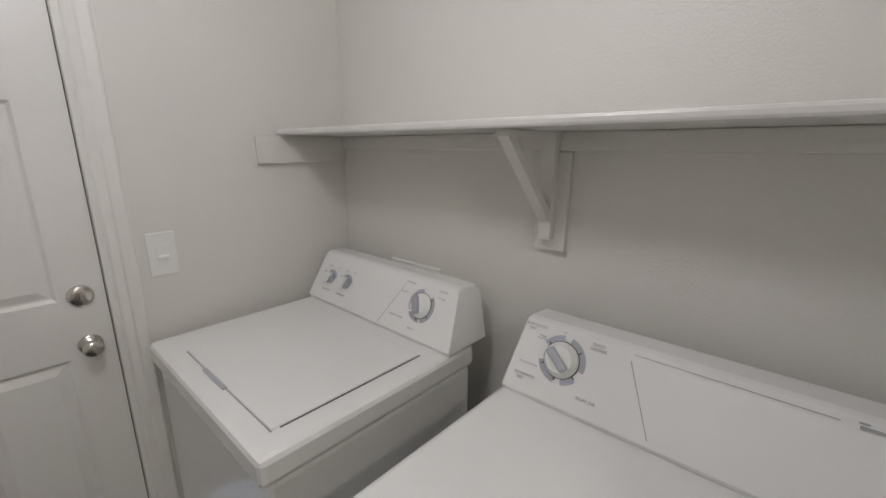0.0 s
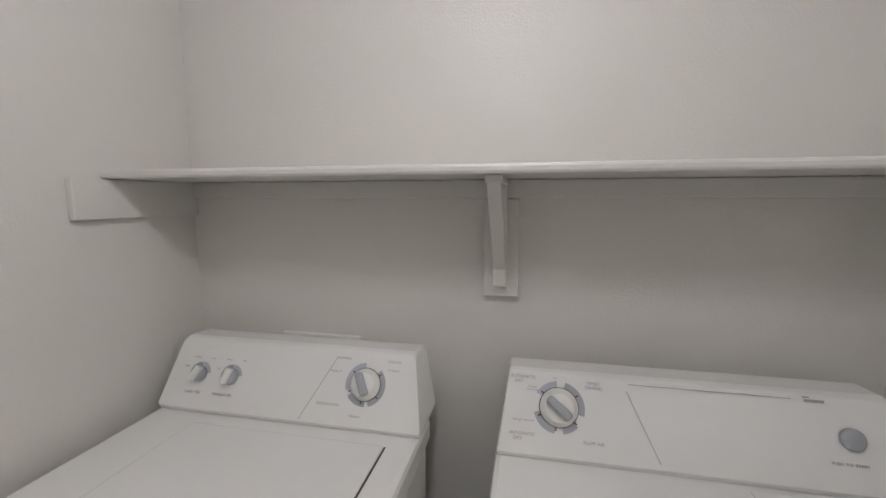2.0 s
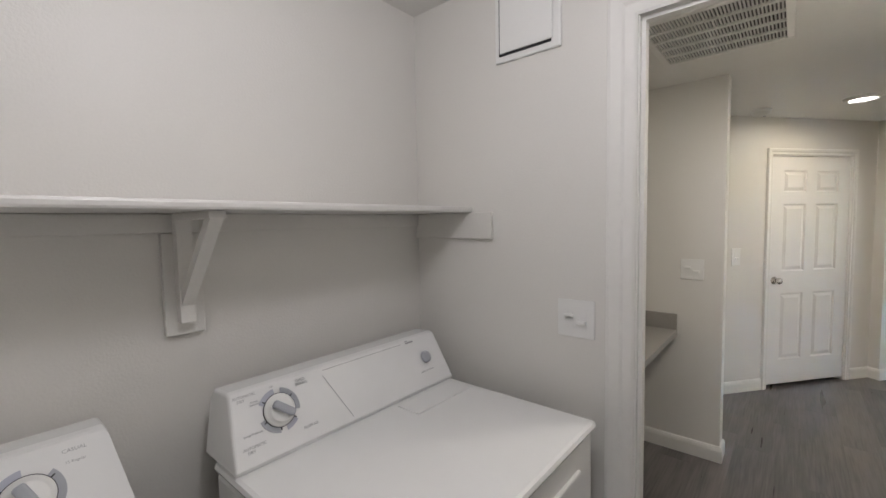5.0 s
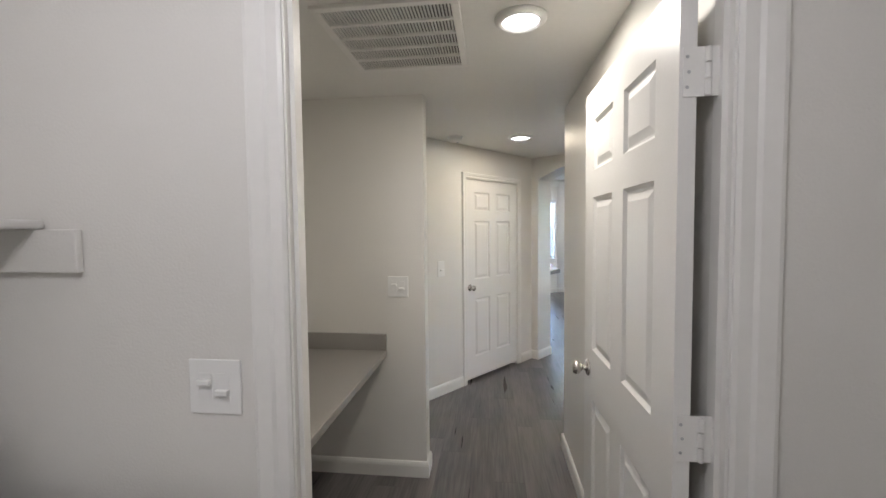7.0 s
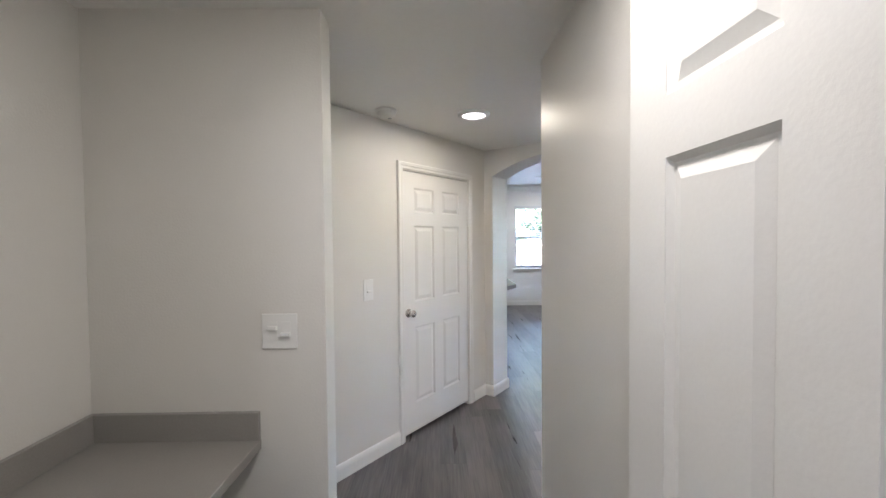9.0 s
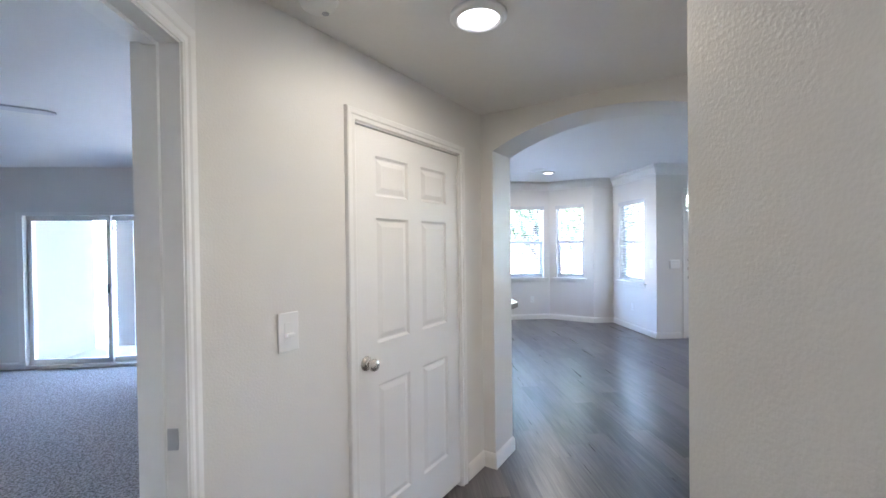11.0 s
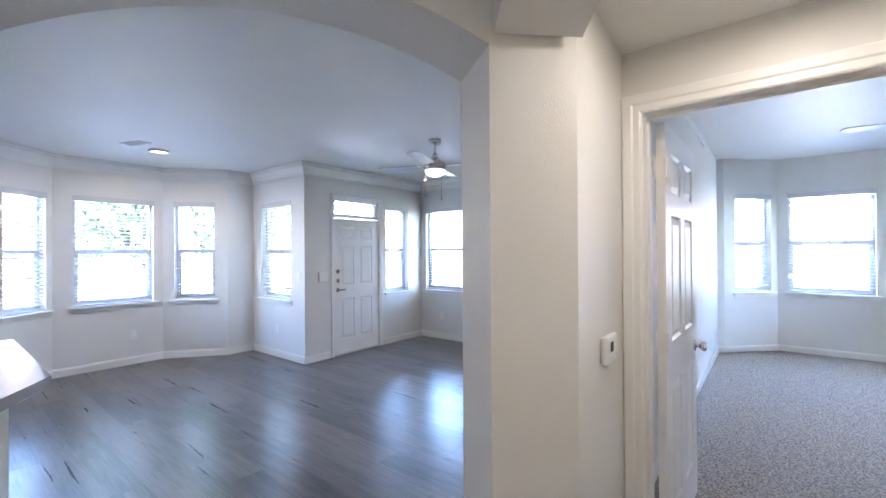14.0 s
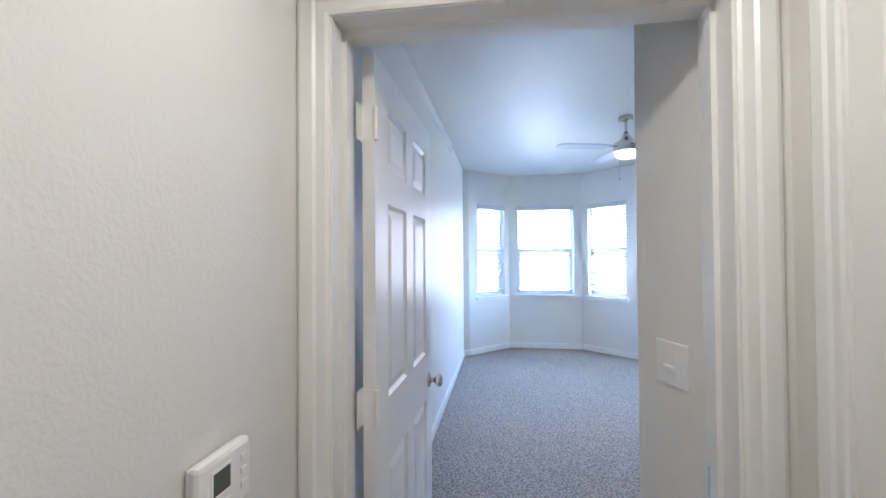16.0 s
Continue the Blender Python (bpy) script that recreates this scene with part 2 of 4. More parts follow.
def sweep(path, profile, closed=False):
    """Sweeps (offset, height) pairs along a plan polyline; offset is to the right of the way."""
    bm = bmesh.new()
    n = len(path)
    P = [Vector(p) for p in path]
    rows = []
    for i in range(n):
        a = P[i - 1] if i > 0 or closed else None
        b = P[(i + 1) % n] if i < n - 1 or closed else None
        d1 = (P[i] - a).normalized() if a is not None else None
        d2 = (b - P[i]).normalized() if b is not None else None
        d1, d2 = d1 or d2, d2 or d1
        n1, n2 = Vector((d1.y, -d1.x)), Vector((d2.y, -d2.x))
        k = n1 + n2
        k = k / max(0.25, k.dot(n1))
        rows.append([bm.verts.new((P[i].x + k.x * o, P[i].y + k.y * o, h)) for o, h in profile])
    for i in range(n if closed else n - 1):
        r, q = rows[i], rows[(i + 1) % n]
        for j in range(len(profile)):
            w = (j + 1) % len(profile)
            bm.faces.new((r[j], q[j], q[w], r[w]))
    if not closed:
        bm.faces.new(rows[0])
        bm.faces.new(rows[-1])
    return bm


BASE = [(0.0, 0.0), (0.014, 0.0), (0.014, 0.070), (0.011, 0.084), (0.006, 0.094), (0.0, 0.098)]
CROWN = [(0.0, 0.0), (0.012, 0.0), (0.016, 0.022), (0.028, 0.030), (0.060, 0.085), (0.082, 0.105), (0.086, 0.128), (0.10, 0.132), (0.10, 0.150), (0.0, 0.150)]


def baseboard(*path):
    return tagged(part("baseboard", sweep(path, BASE), M_TRIM), "white painted wooden baseboard along the wall", "baseboard", kind="structure")


CASE = [(0.0, 0.0), (0.0, 0.010), (0.006, 0.014), (0.024, 0.012), (0.030, 0.017), (0.052, 0.019), (0.058, 0.016), (0.062, 0.0)]


def casing(name, m, s0, s1, z1, z0=0.0, scale=1.15, side=-1, full=False):
    """A mitred casing round an opening s0..s1 of the wall frame m; side -1 is the room face."""
    bm = bmesh.new()
    pts = [(s0, z0), (s0, z1), (s1, z1), (s1, z0)]
    rows = []
    for i, (s, z) in enumerate(pts):
        ks = -1 if i < 2 else 1
        kz = 1 if i in (1, 2) else (-1 if full else 0)
        rows.append([bm.verts.new((s + ks * o * scale, side * h, z + kz * o * scale)) for o, h in CASE])
    for i in range(4 if full else 3):
        r, q = rows[i], rows[(i + 1) % 4]
        for j in range(len(CASE)):
            w = (j + 1) % len(CASE)
            bm.faces.new((r[j], q[j], q[w], r[w]))
    if not full:
        bm.faces.new(rows[0])
        bm.faces.new(rows[-1])
    ob = part(name, bm, M_TRIM)
    ob.matrix_world = m
    return tagged(ob, "white painted moulded casing round the opening", "trim", kind="structure")


def lining(m, s0, s1, z1, thick, stop=0.07):
    """The jambs and head inside an opening, with their door stop."""
    bm = boxes((s0, s0 + 0.018, -0.004, thick + 0.004, 0, z1), (s1 - 0.018, s1, -0.004, thick + 0.004, 0, z1), (s0 + 0.018, s1 - 0.018, -0.004, thick + 0.004, z1 - 0.018, z1),
               (s0 + 0.018, s0 + 0.030, stop, stop + 0.035, 0, z1 - 0.018), (s1 - 0.030, s1 - 0.018, stop, stop + 0.035, 0, z1 - 0.018), (s0 + 0.030, s1 - 0.030, stop, stop + 0.035, z1 - 0.030, z1 - 0.018))
    ob = part("door_jamb", bm, M_TRIM)
    ob.matrix_world = m
    return tagged(ob, "white painted door jamb with its stop", "trim", kind="structure")


def arch_wall(name, a, b, thick, s0, s1, spring, crown, ztop, label):
    """A wall from a to b with a segmental arched opening, its thickness to the left."""
    length, n = math.dist(a, b), 32
    half, rise = (s1 - s0) / 2, crown - spring
    rad = (half * half + rise * rise) / (2 * rise)
    out = [(0, 0), (s0, 0)] if s0 > 0.001 else []
    for i in range(n + 1):
        s = s0 + (s1 - s0) * i / n
        out.append((s, math.sqrt(rad * rad - (s - s0 - half) ** 2) - rad + crown))
    if length - s1 > 0.001:
        out += [(s1, 0), (length, 0)]
    bm = bmesh.new()
    front, back = [], []
    for y, keep in ((0, front), (thick, back)):
        keep += [(bm.verts.new((s, y, z)), bm.verts.new((s, y, ztop))) for s, z in out]
    for keep in (front, back):
        for (p, pt), (q, qt) in zip(keep, keep[1:]):
            if abs(p.co.x - q.co.x) > 1e-5:
                bm.faces.new((p, q, qt, pt))
    for (p, pt), (q, qt), (u, ut), (w, wt) in zip(front, front[1:], back, back[1:]):
        bm.faces.new((p, q, w, u))
        if abs(p.co.x - q.co.x) > 1e-5:
            bm.faces.new((pt, qt, wt, ut))
    bm.faces.new((front[0][0], front[0][1], back[0][1], back[0][0]))
    bm.faces.new((front[-1][0], front[-1][1], back[-1][1], back[-1][0]))
    bmesh.ops.remove_doubles(bm, verts=bm.verts, dist=1e-5)
    ob = part(name, bm, M_WALL)
    ob.matrix_world = wall_frame(a, b)
    return tagged(ob, label, "wall", kind="structure")


def slab(name, pts, z0, z1, material, label, category):
    return tagged(part(name, prism(pts, z0, z1), material), label, category, kind="structure")

# ---- structure: laundry, hall, rooms ----
PAINT = "greige painted drywall wall with light orange-peel texture"
wall("wall_laundry_north", (-1.53, 1.19), (0.53, 1.19), label=PAINT)
wall("wall_laundry_west", (-1.53, -1.1), (-1.53, 1.19), 0.14, holes=[(0.56, 1.38, 0, 2.04)], label=PAINT)
wall("wall_laundry_east", (0.53, 1.31), (0.53, -1.1), 0.06, holes=[(1.07, 2.066, 0, 2.13)], label=PAINT)
wall("wall_laundry_south", (0.53, -1.1), (-1.53, -1.1), label=PAINT)
wall("wall_nook", (0.59, 0.985), (2.15, 0.985), label=PAINT)
wall("wall_desk", (2.03, 0.985), (2.03, 0.15), label=PAINT)
tagged(part("wall_hall_south", prism([(0.59, -0.735), (2.46, -0.735), (2.362, -0.833), (2.265, -0.925), (0.59, -0.925)], 0, 2.75), M_WALL), PAINT, "wall", kind="structure")
wall("wall_side_bedroom", (2.15, 0.39), (3.05, 0.39), holes=[(0.06, 0.82, 0, 2.04)], label=PAINT)
wall("wall_closet", (3.05, 0.39), (4.44, -0.705), holes=[(0.625, 1.50, 0, 2.005)], label=PAINT)
A0, A1 = (4.44, -0.705), (3.40, -2.085)
arch_wall("wall_arch", A0, A1, 0.28, 0.086, 1.442, 2.055, 2.215, 2.75, "greige drywall wall with a wide arched opening")
tagged(part("wall_kitchen_side", prism([A0, (4.663, -0.874), (5.566, 0.324), (5.343, 0.493)], 0, 2.75), M_WALL), PAINT, "wall", kind="structure")
tagged(part("wall_thermostat", prism([A1, (3.623, -2.254), (3.64, -2.30), (3.64, -2.72), (3.438, -2.72)], 0, 2.75), M_WALL), PAINT, "wall", kind="structure")
arch_wall("wall_arch_hall", (3.565, -1.87), (2.46, -0.735), 0.27, 0.0, math.dist((3.565, -1.87), (2.46, -0.735)), 2.09, 2.25, 2.5, "greige drywall arch across the hall")
wall("wall_bedroom_north", (3.64, -2.72), (2.15, -2.72), 0.14, holes=[(0.270, 1.185, 0, 2.045)], label=PAINT)
wall("wall_vestibule_west", (2.362, -2.72), (2.362, -0.833), holes=[(0.13, 0.89, 0, 2.04)], label=PAINT)

LIVING = [(5.5, 0.3), (8.98, 0.3), (8.98, -1.13), (9.48, -1.77), (9.48, -2.89), (8.97, -3.53), (8.97, -3.90), (7.65, -3.90), (7.65, -6.17), (3.64, -6.17)]
LWIN = {2: (0.28, 0.74, 0.80, 2.14), 3: (0.19, 1.01, 0.80, 2.14), 4: (0.14, 0.65, 0.80, 2.14), 6: (0.23, 1.00, 0.80, 2.13), 8: (0.11, 0.92, 0.80, 2.14)}
for i, (a, b) in enumerate(zip(LIVING, LIVING[1:])):
    holes = [LWIN[i]] if i in LWIN else []
    if i == 7:
        holes = [(0.45, 1.31, 0, 2.20), (1.45, 1.94, 0.80, 2.14)]
    b = (7.81, -3.90) if i == 6 else b
    wall("wall_living_%d" % (i + 1), a, b, 0.16, holes=holes, label=PAINT)
BEDROOM = [(3.52, -2.86), (3.52, -7.72), (3.44, -7.76), (2.86, -8.35), (1.76, -8.35), (1.05, -7.73), (0.6, -7.73), (0.6, -3.15), (2.535, -3.15), (2.44, -2.86)]
BWIN = {2: (0.17, 0.73, 0.84, 2.20), 3: (0.12, 0.98, 0.84, 2.20), 4: (0.11, 0.69, 0.84, 2.20)}
for i, (a, b) in enumerate(zip(BEDROOM, BEDROOM[1:])):
    b = (2.485, -3.15) if i == 7 else b
    wall("wall_bedroom_%d" % (i + 1), a, b, 0.12 if i == 0 else 0.16 if i < 6 else 0.10, z1=2.85, holes=[BWIN[i]] if i in BWIN else [], label=PAINT)
# side bedroom with the sliding door
wall("wall_side_east", (7.1, 4.8), (7.1, 0.3), 0.16, holes=[(0.34, 2.40, 0.0, 1.90)], label=PAINT)
wall("wall_side_north", (1.0, 4.8), (7.1, 4.8), label=PAINT)
wall("wall_side_west", (2.15, 1.106), (2.03, 4.8), label=PAINT)
wall("wall_side_south", (7.1, 0.55), (4.0, 0.55), 0.10, label=PAINT)
wall("wall_closet_back", (4.0, 0.65), (3.2, 0.53), 0.05, label=PAINT)

slab("ceiling_laundry", [(-1.6, -1.2), (0.6, -1.2), (0.6, 1.25), (-1.6, 1.25)], 2.42, 2.5, M_CEIL, "painted textured ceiling of the laundry room", "ceiling")
slab("ceiling_hall", [(0.58, -2.8), (3.5, -2.8), (3.5, -2.15), (4.56, -0.78), (4.3, -0.5), (3.3, 0.47), (2.1, 0.47), (2.1, 1.05), (0.58, 1.05)], 2.30, 2.40, M_CEIL, "painted low ceiling of the hall", "ceiling")
slab("ceiling_living", [(3.5, -6.3), (7.8, -6.3), (7.8, -4.05), (9.1, -4.05), (9.62, -2.9), (9.62, -1.7), (9.1, -1.0), (9.1, 0.42), (5.5, 0.42), (4.57, -0.80), (3.55, -2.2)], 2.60, 2.70, M_CEIL, "painted ceiling of the living room", "ceiling")
slab("ceiling_bedroom", [(0.5, -8.5), (3.6, -8.5), (3.6, -2.80), (0.5, -2.80)], 2.70, 2.80, M_CEIL, "glossy painted ceiling of the bedroom", "ceiling")
slab("ceiling_side_bedroom", [(1.95, 0.47), (7.2, 0.47), (7.2, 4.9), (1.95, 4.9)], 2.44, 2.54, M_CEIL, "painted ceiling of the side bedroom", "ceiling")
# Unseen deck, added to stop light leaking in over the wall tops.
slab("roof", [(-1.9, -8.9), (10.2, -8.9), (10.2, 5.2), (-1.9, 5.2)], 2.86, 2.95, M_ROOF, "unseen roof deck over the apartment, keeps sky light out", "roof")

slab("carpet_bedroom", BEDROOM[:1] + [(3.52, -7.72), (3.44, -7.76), (2.86, -8.35), (1.76, -8.35), (1.05, -7.73), (0.6, -7.73), (0.6, -3.15), (2.535, -3.15), (2.44, -2.80), (3.52, -2.80)], -0.05, 0.012, M_CARPET, "speckled grey-beige cut-pile carpet", "carpet")
slab("carpet_side_bedroom", [(2.15, 0.47), (7.1, 0.47), (7.1, 4.8), (2.15, 4.8)], -0.05, 0.012, M_CARPET, "speckled grey-beige cut-pile carpet", "carpet")
floor = slab("floor", [(-1.7, -6.4), (9.7, -6.4), (9.7, 1.3), (-1.7, 1.3)], -0.06, -0.006, M_DARK, "dark grey-brown wood-look vinyl plank floor", "floor")

# trims
baseboard((0.59, 0.985), (2.03, 0.985), (2.03, 0.15), (2.15, 0.15), (2.15, 0.385))
baseboard((3.05, 0.39), (3.05 + 0.582 * 0.7855, 0.39 - 0.582 * 0.6188))
AD = Vector((A1[0] - A0[0], A1[1] - A0[1])).normalized()
AN = Vector((-AD.y, AD.x))
apt = lambda s, d=0.0: (A0[0] + AD.x * s + AN.x * d, A0[1] + AD.y * s + AN.y * d)
baseboard((3.05 + 1.553 * 0.7855, 0.39 - 1.553 * 0.6188), A0, apt(0.086), apt(0.086, 0.28), apt(-1.4, 0.28))
baseboard((3.64, -6.17), (3.64, -2.30), apt(1.723, 0.28), apt(1.442, 0.28), apt(1.442), A1, (3.436, -2.70))
baseboard((2.362, -2.72 + 0.97), (2.362, -0.833), (2.46, -0.735), (0.662, -0.735))
baseboard(*LIVING[:7], (7.65, -3.90), (7.65, -4.28))
baseboard((7.65, -5.282), (7.65, -6.17), (3.64, -6.17))
baseboard((3.44, -2.86), (3.52, -2.86), *BEDROOM[1:])
baseboard((7.1, 4.8), (7.1, 4.40))
crown = part("crown_moulding", sweep([apt(-1.4, 0.28), *LIVING[1:], (3.64, -2.30), apt(1.5, 0.28)], [(o, h + 2.45) for o, h in CROWN]), M_TRIM)
tagged(crown, "white painted crown moulding under the living room ceiling", "trim", kind="structure")

# ---- doors ----


def hinge_bm():
    return boxes((-0.035, 0.0, -0.003, 0.0, 0, 0.09), (0.0, 0.035, -0.003, 0.0, 0, 0.09))


def knob(parent, x, y, z, way):
    """A round knob with its rose on the face at y; way is +1 or -1."""
    turn = pose(x, y, z, -90 * way)
    k = part("door_knob", lathe([(0, 0), (0.032, 0), (0.033, 0.004), (0.028, 0.008), (0.012, 0.011), (0.011, 0.026), (0.020, 0.032), (0.027, 0.042), (0.028, 0.051), (0.023, 0.060), (0.010, 0.063), (0, 0.0632)], 24, turn), M_CHROME, parent, "brushed nickel round knob", True)
    return k


def panel_door(name, m, w, h, t=0.036, knob_x=None, knob_both=True, hinges=1, label="", knob_z=0.93, kind="", plates=False, edge_plates=0.0):
    """A six-panel door: x from the hinge edge, y across its thickness, z up."""
    d = thing(name, m, label or "white painted six-panel door", "door", kind=kind)
    st, mid = 0.115 * w / 0.76, 0.10 * w / 0.76
    c0, c1, c2, c3 = st, (w - mid) / 2, (w + mid) / 2, w - st
    rows = [(0.22, 0.82), (1.02, 1.615), (1.72, 1.91)]
    rows = [(a * h / 2.03, b * h / 2.03) for a, b in rows]
    bm = bmesh.new()
    for x0, x1 in ((0, c0), (c1, c2), (c3, w)):
        box(bm, x0, x1, -t / 2, t / 2, 0, h)
    zs = [0] + [v for r in rows for v in r] + [h]
    for z0, z1 in zip(zs[::2], zs[1::2]):
        for x0, x1 in ((c0, c1), (c2, c3)):
            box(bm, x0, x1, -t / 2, t / 2, z0, z1)
    part("door_frame", bm, M_DOOR, d)
    for z0, z1 in rows:
        for x0, x1 in ((c0, c1), (c2, c3)):
            bm = bmesh.new()
            for s in (-1, 1):
                loops = []
                for inset, dep in ((-0.001, t / 2 - 0.0005), (0.010, t / 2 - 0.010), (0.016, t / 2 - 0.010), (0.040, t / 2 - 0.0015)):
                    loops.append([bm.verts.new(p) for p in ((x0 + inset, s * dep, z0 + inset), (x1 - inset, s * dep, z0 + inset), (x1 - inset, s * dep, z1 - inset), (x0 + inset, s * dep, z1 - inset))])
                for p, q in zip(loops, loops[1:]):
                    for i in range(4):
                        bm.faces.new((p[i], p[(i + 1) % 4], q[(i + 1) % 4], q[i]))
                bm.faces.new(loops[-1])
            part("panel", bm, M_DOOR, d)
    kx = knob_x if knob_x is not None else w - 0.065
    knob(d, kx, t / 2, knob_z, 1)
    if knob_both:
        knob(d, kx, -t / 2, knob_z, -1)
    part("latch_plate", boxes((w - 0.001, w + 0.001, -0.012, 0.012, knob_z - 0.03, knob_z + 0.03)), M_STEEL, d)
    if hinges:
        for z in (0.22, 1.02, 1.80):
            hb = part("hinge", lathe([(0, z - 0.045), (0.007, z - 0.045), (0.007, z + 0.045), (0, z + 0.045)], 10, pose(-0.004, hinges * (t / 2 + 0.004), 0)), M_DOOR, d, "painted over hinge")
            part("hinge_leaf", boxes((-0.0012, 0.0, -t / 2 + 0.002, t / 2, z - 0.045, z + 0.045)), M_DOOR, hb)
    if edge_plates:
        for z in (0.22, 1.016, 1.815):
            hp = part("hinge", boxes((-0.004, 0.0, -t / 2 - edge_plates, t / 2 - 0.006, z - 0.052, z + 0.052), bevel=0.001), M_DOOR, d, "white painted hinge leaves")
            for k in range(3):
                part("knuckle", lathe([(0, 0), (0.0065, 0), (0.0065, 0.031), (0, 0.031)], 10, pose(-0.006, -t / 2 - 0.02, z - 0.05 + k * 0.0345)), M_DOOR, hp)
            for k in (-0.032, 0.0, 0.032):
                part("screw", lathe([(0, 0), (0.004, 0), (0.003, 0.0015), (0, 0.0015)], 8, pose(-0.004, 0.004 + 0.1 * abs(k) - 0.004, z + k, 0, -90)), M_STEEL, hp)
    if plates:
        for z in (0.22, 1.02, 1.80):
            part("hinge_plate", boxes((-0.042, 0.012, t / 2, t / 2 + 0.003, z - 0.05, z + 0.05)), M_DOOR, d, "white painted hinge plate")
    return d


# back door of the laundry, closed
F = wall_frame((-1.53, -1.1), (-1.53, 1.19))
casing("door_trim_back", F, 0.56, 1.38, 2.04)
lining(F, 0.56, 1.38, 2.04, 0.14, 0.075)
back = panel_door("door_back", F @ pose(0.581, 0.052, 0.012), 0.778, 2.0, 0.042, label="white painted six-panel back door, closed, with deadbolt", knob_both=False, knob_z=0.845, hinges=-1)
for o in list(back.children):
    if o.name.startswith("door_knob"):
        bpy.data.objects.remove(o)
knob(back, 0.715, -0.021, 0.845, -1)
# Near-black strip that paints the shade between door and jamb.
part("jamb_gap_shade", boxes((0.7785, 0.7825, -0.016, 0.018, 0, 2.0)), M_RUBBER_GAP, back, "near-black strip painting the shade in the gap beside the jamb")
part("deadbolt", lathe([(0, 0), (0.033, 0), (0.034, 0.006), (0.029, 0.012), (0.010, 0.013), (0, 0.0132)], 24, pose(0.715, -0.021, 1.012, 90)), M_CHROME, back, "brushed nickel deadbolt", True)
part("thumb_turn", boxes((0.711, 0.719, -0.051, -0.032, 0.998, 1.026), bevel=0.002), M_CHROME, back)

# laundry doorway with its door folded back along the hall
F = wall_frame((0.53, 1.31), (0.53, -1.1))
casing("door_trim_laundry", F, 1.083, 2.054, 2.112, scale=1.55)
casing("door_trim_laundry_hall", F @ pose(0, 0.06, 0), 1.085, 2.055, 2.115, side=1)
lining(F, 1.07, 2.066, 2.13, 0.06, 0.015)
panel_door("door_laundry", pose(0.560, -0.665, 0.027, 0, 0, 1.0), 0.812, 2.012, knob_both=True, hinges=0, edge_plates=0.066, knob_z=0.922, label="white six-panel door standing open against the hall wall")

# closet door
F = wall_frame((3.05, 0.39), (4.44, -0.705))
casing("door_trim_closet", F, 0.637, 1.488, 1.993, scale=0.88)
lining(F, 0.625, 1.50, 2.005, 0.12, 0.045)
panel_door("door_closet", F @ pose(1.479, 0.022, 0.032, 0, 0, 180), 0.833, 1.950, knob_both=False, hinges=1, knob_z=0.905, knob_x=0.783, label="white six-panel closet door, closed")

# side bedroom doorway
F = wall_frame((2.15, 0.39), (3.05, 0.39))
casing("door_trim_side", F, 0.072, 0.808, 2.028, scale=1.0)
lining(F, 0.06, 0.82, 2.04, 0.12, 0.05)
tagged(part("strike_plate", moved(boxes((0.799, 0.802, 0.018, 0.046, 0.90, 0.96), (0.7985, 0.803, 0.026, 0.038, 0.915, 0.945)), F), M_STEEL), "steel strike plate in the side bedroom jamb", "strike plate")

# bedroom doorway, door open into the room
F = wall_frame((3.64, -2.72), (2.15, -2.72))
casing("door_trim_bedroom", F, 0.282, 1.174, 2.030, scale=1.32)
casing("door_trim_bedroom_inside", F @ pose(0, 0.14, 0), 0.282, 1.174, 2.030, side=1)
lining(F, 0.270, 1.185, 2.045, 0.14, 0.06)
panel_door("door_bedroom", pose(3.318, -2.885, 0.02, 0, 0, -91.0), 0.80, 2.0, hinges=-1, plates=True, knob_z=0.875, label="white six-panel bedroom door standing open")
tagged(part("strike_plate", moved(boxes((1.1635, 1.1665, 0.095, 0.125, 0.88, 0.95), (1.163, 1.1675, 0.103, 0.117, 0.90, 0.93)), F), M_STEEL), "steel strike plate in the bedroom jamb", "strike plate")

# bathroom doorway in the vestibule, door closed
F = wall_frame((2.362, -2.72), (2.362, -0.833))
casing("door_trim_bath", F, 0.142, 0.878, 2.028, scale=1.1)
lining(F, 0.13, 0.89, 2.04, 0.12, 0.05)
panel_door("door_bath", F @ pose(0.152, 0.10, 0.012), 0.716, 2.0, knob_both=False, hinges=0, label="white six-panel bathroom door, closed")

# front door with transom
F = wall_frame((7.65, -3.90), (7.65, -6.17))
casing("door_trim_front", F, 0.462, 1.298, 2.19, scale=0.95)
lining(F, 0.45, 1.31, 2.20, 0.16, 0.075)
front = panel_door("door_front", F @ pose(1.289, 0.04, 0.015, 0, 0, 180), 0.818, 1.90, 0.042, knob_both=False, hinges=1, knob_z=0.90, label="white six-panel front door, closed, with deadbolt and lever")
for o in list(front.children):
    if o.name.startswith("door_knob"):
        bpy.data.objects.remove(o)
part("lever_handle", moved(boxes((-0.006, 0.105, 0.03, 0.046, -0.009, 0.009), bevel=0.004), pose(0.76, 0.021, 0.90, 0, 180)), M_CHROME, front, "nickel lever handle")
part("lever_rose", lathe([(0, 0), (0.03, 0), (0.031, 0.008), (0.012, 0.012), (0.012, 0.04), (0, 0.04)], 20, pose(0.76, 0.021, 0.90, -90)), M_CHROME, front, "", True)
for z in (1.03, 1.16):
    part("deadbolt", lathe([(0, 0), (0.03, 0), (0.031, 0.012), (0.02, 0.02), (0.012, 0.03), (0, 0.03)], 20, pose(0.76, 0.021, z, -90)), M_CHROME, front, "nickel deadbolt", True)
tr = thing("transom_window", F, "narrow glazed transom over the front door", "window", kind="structure")
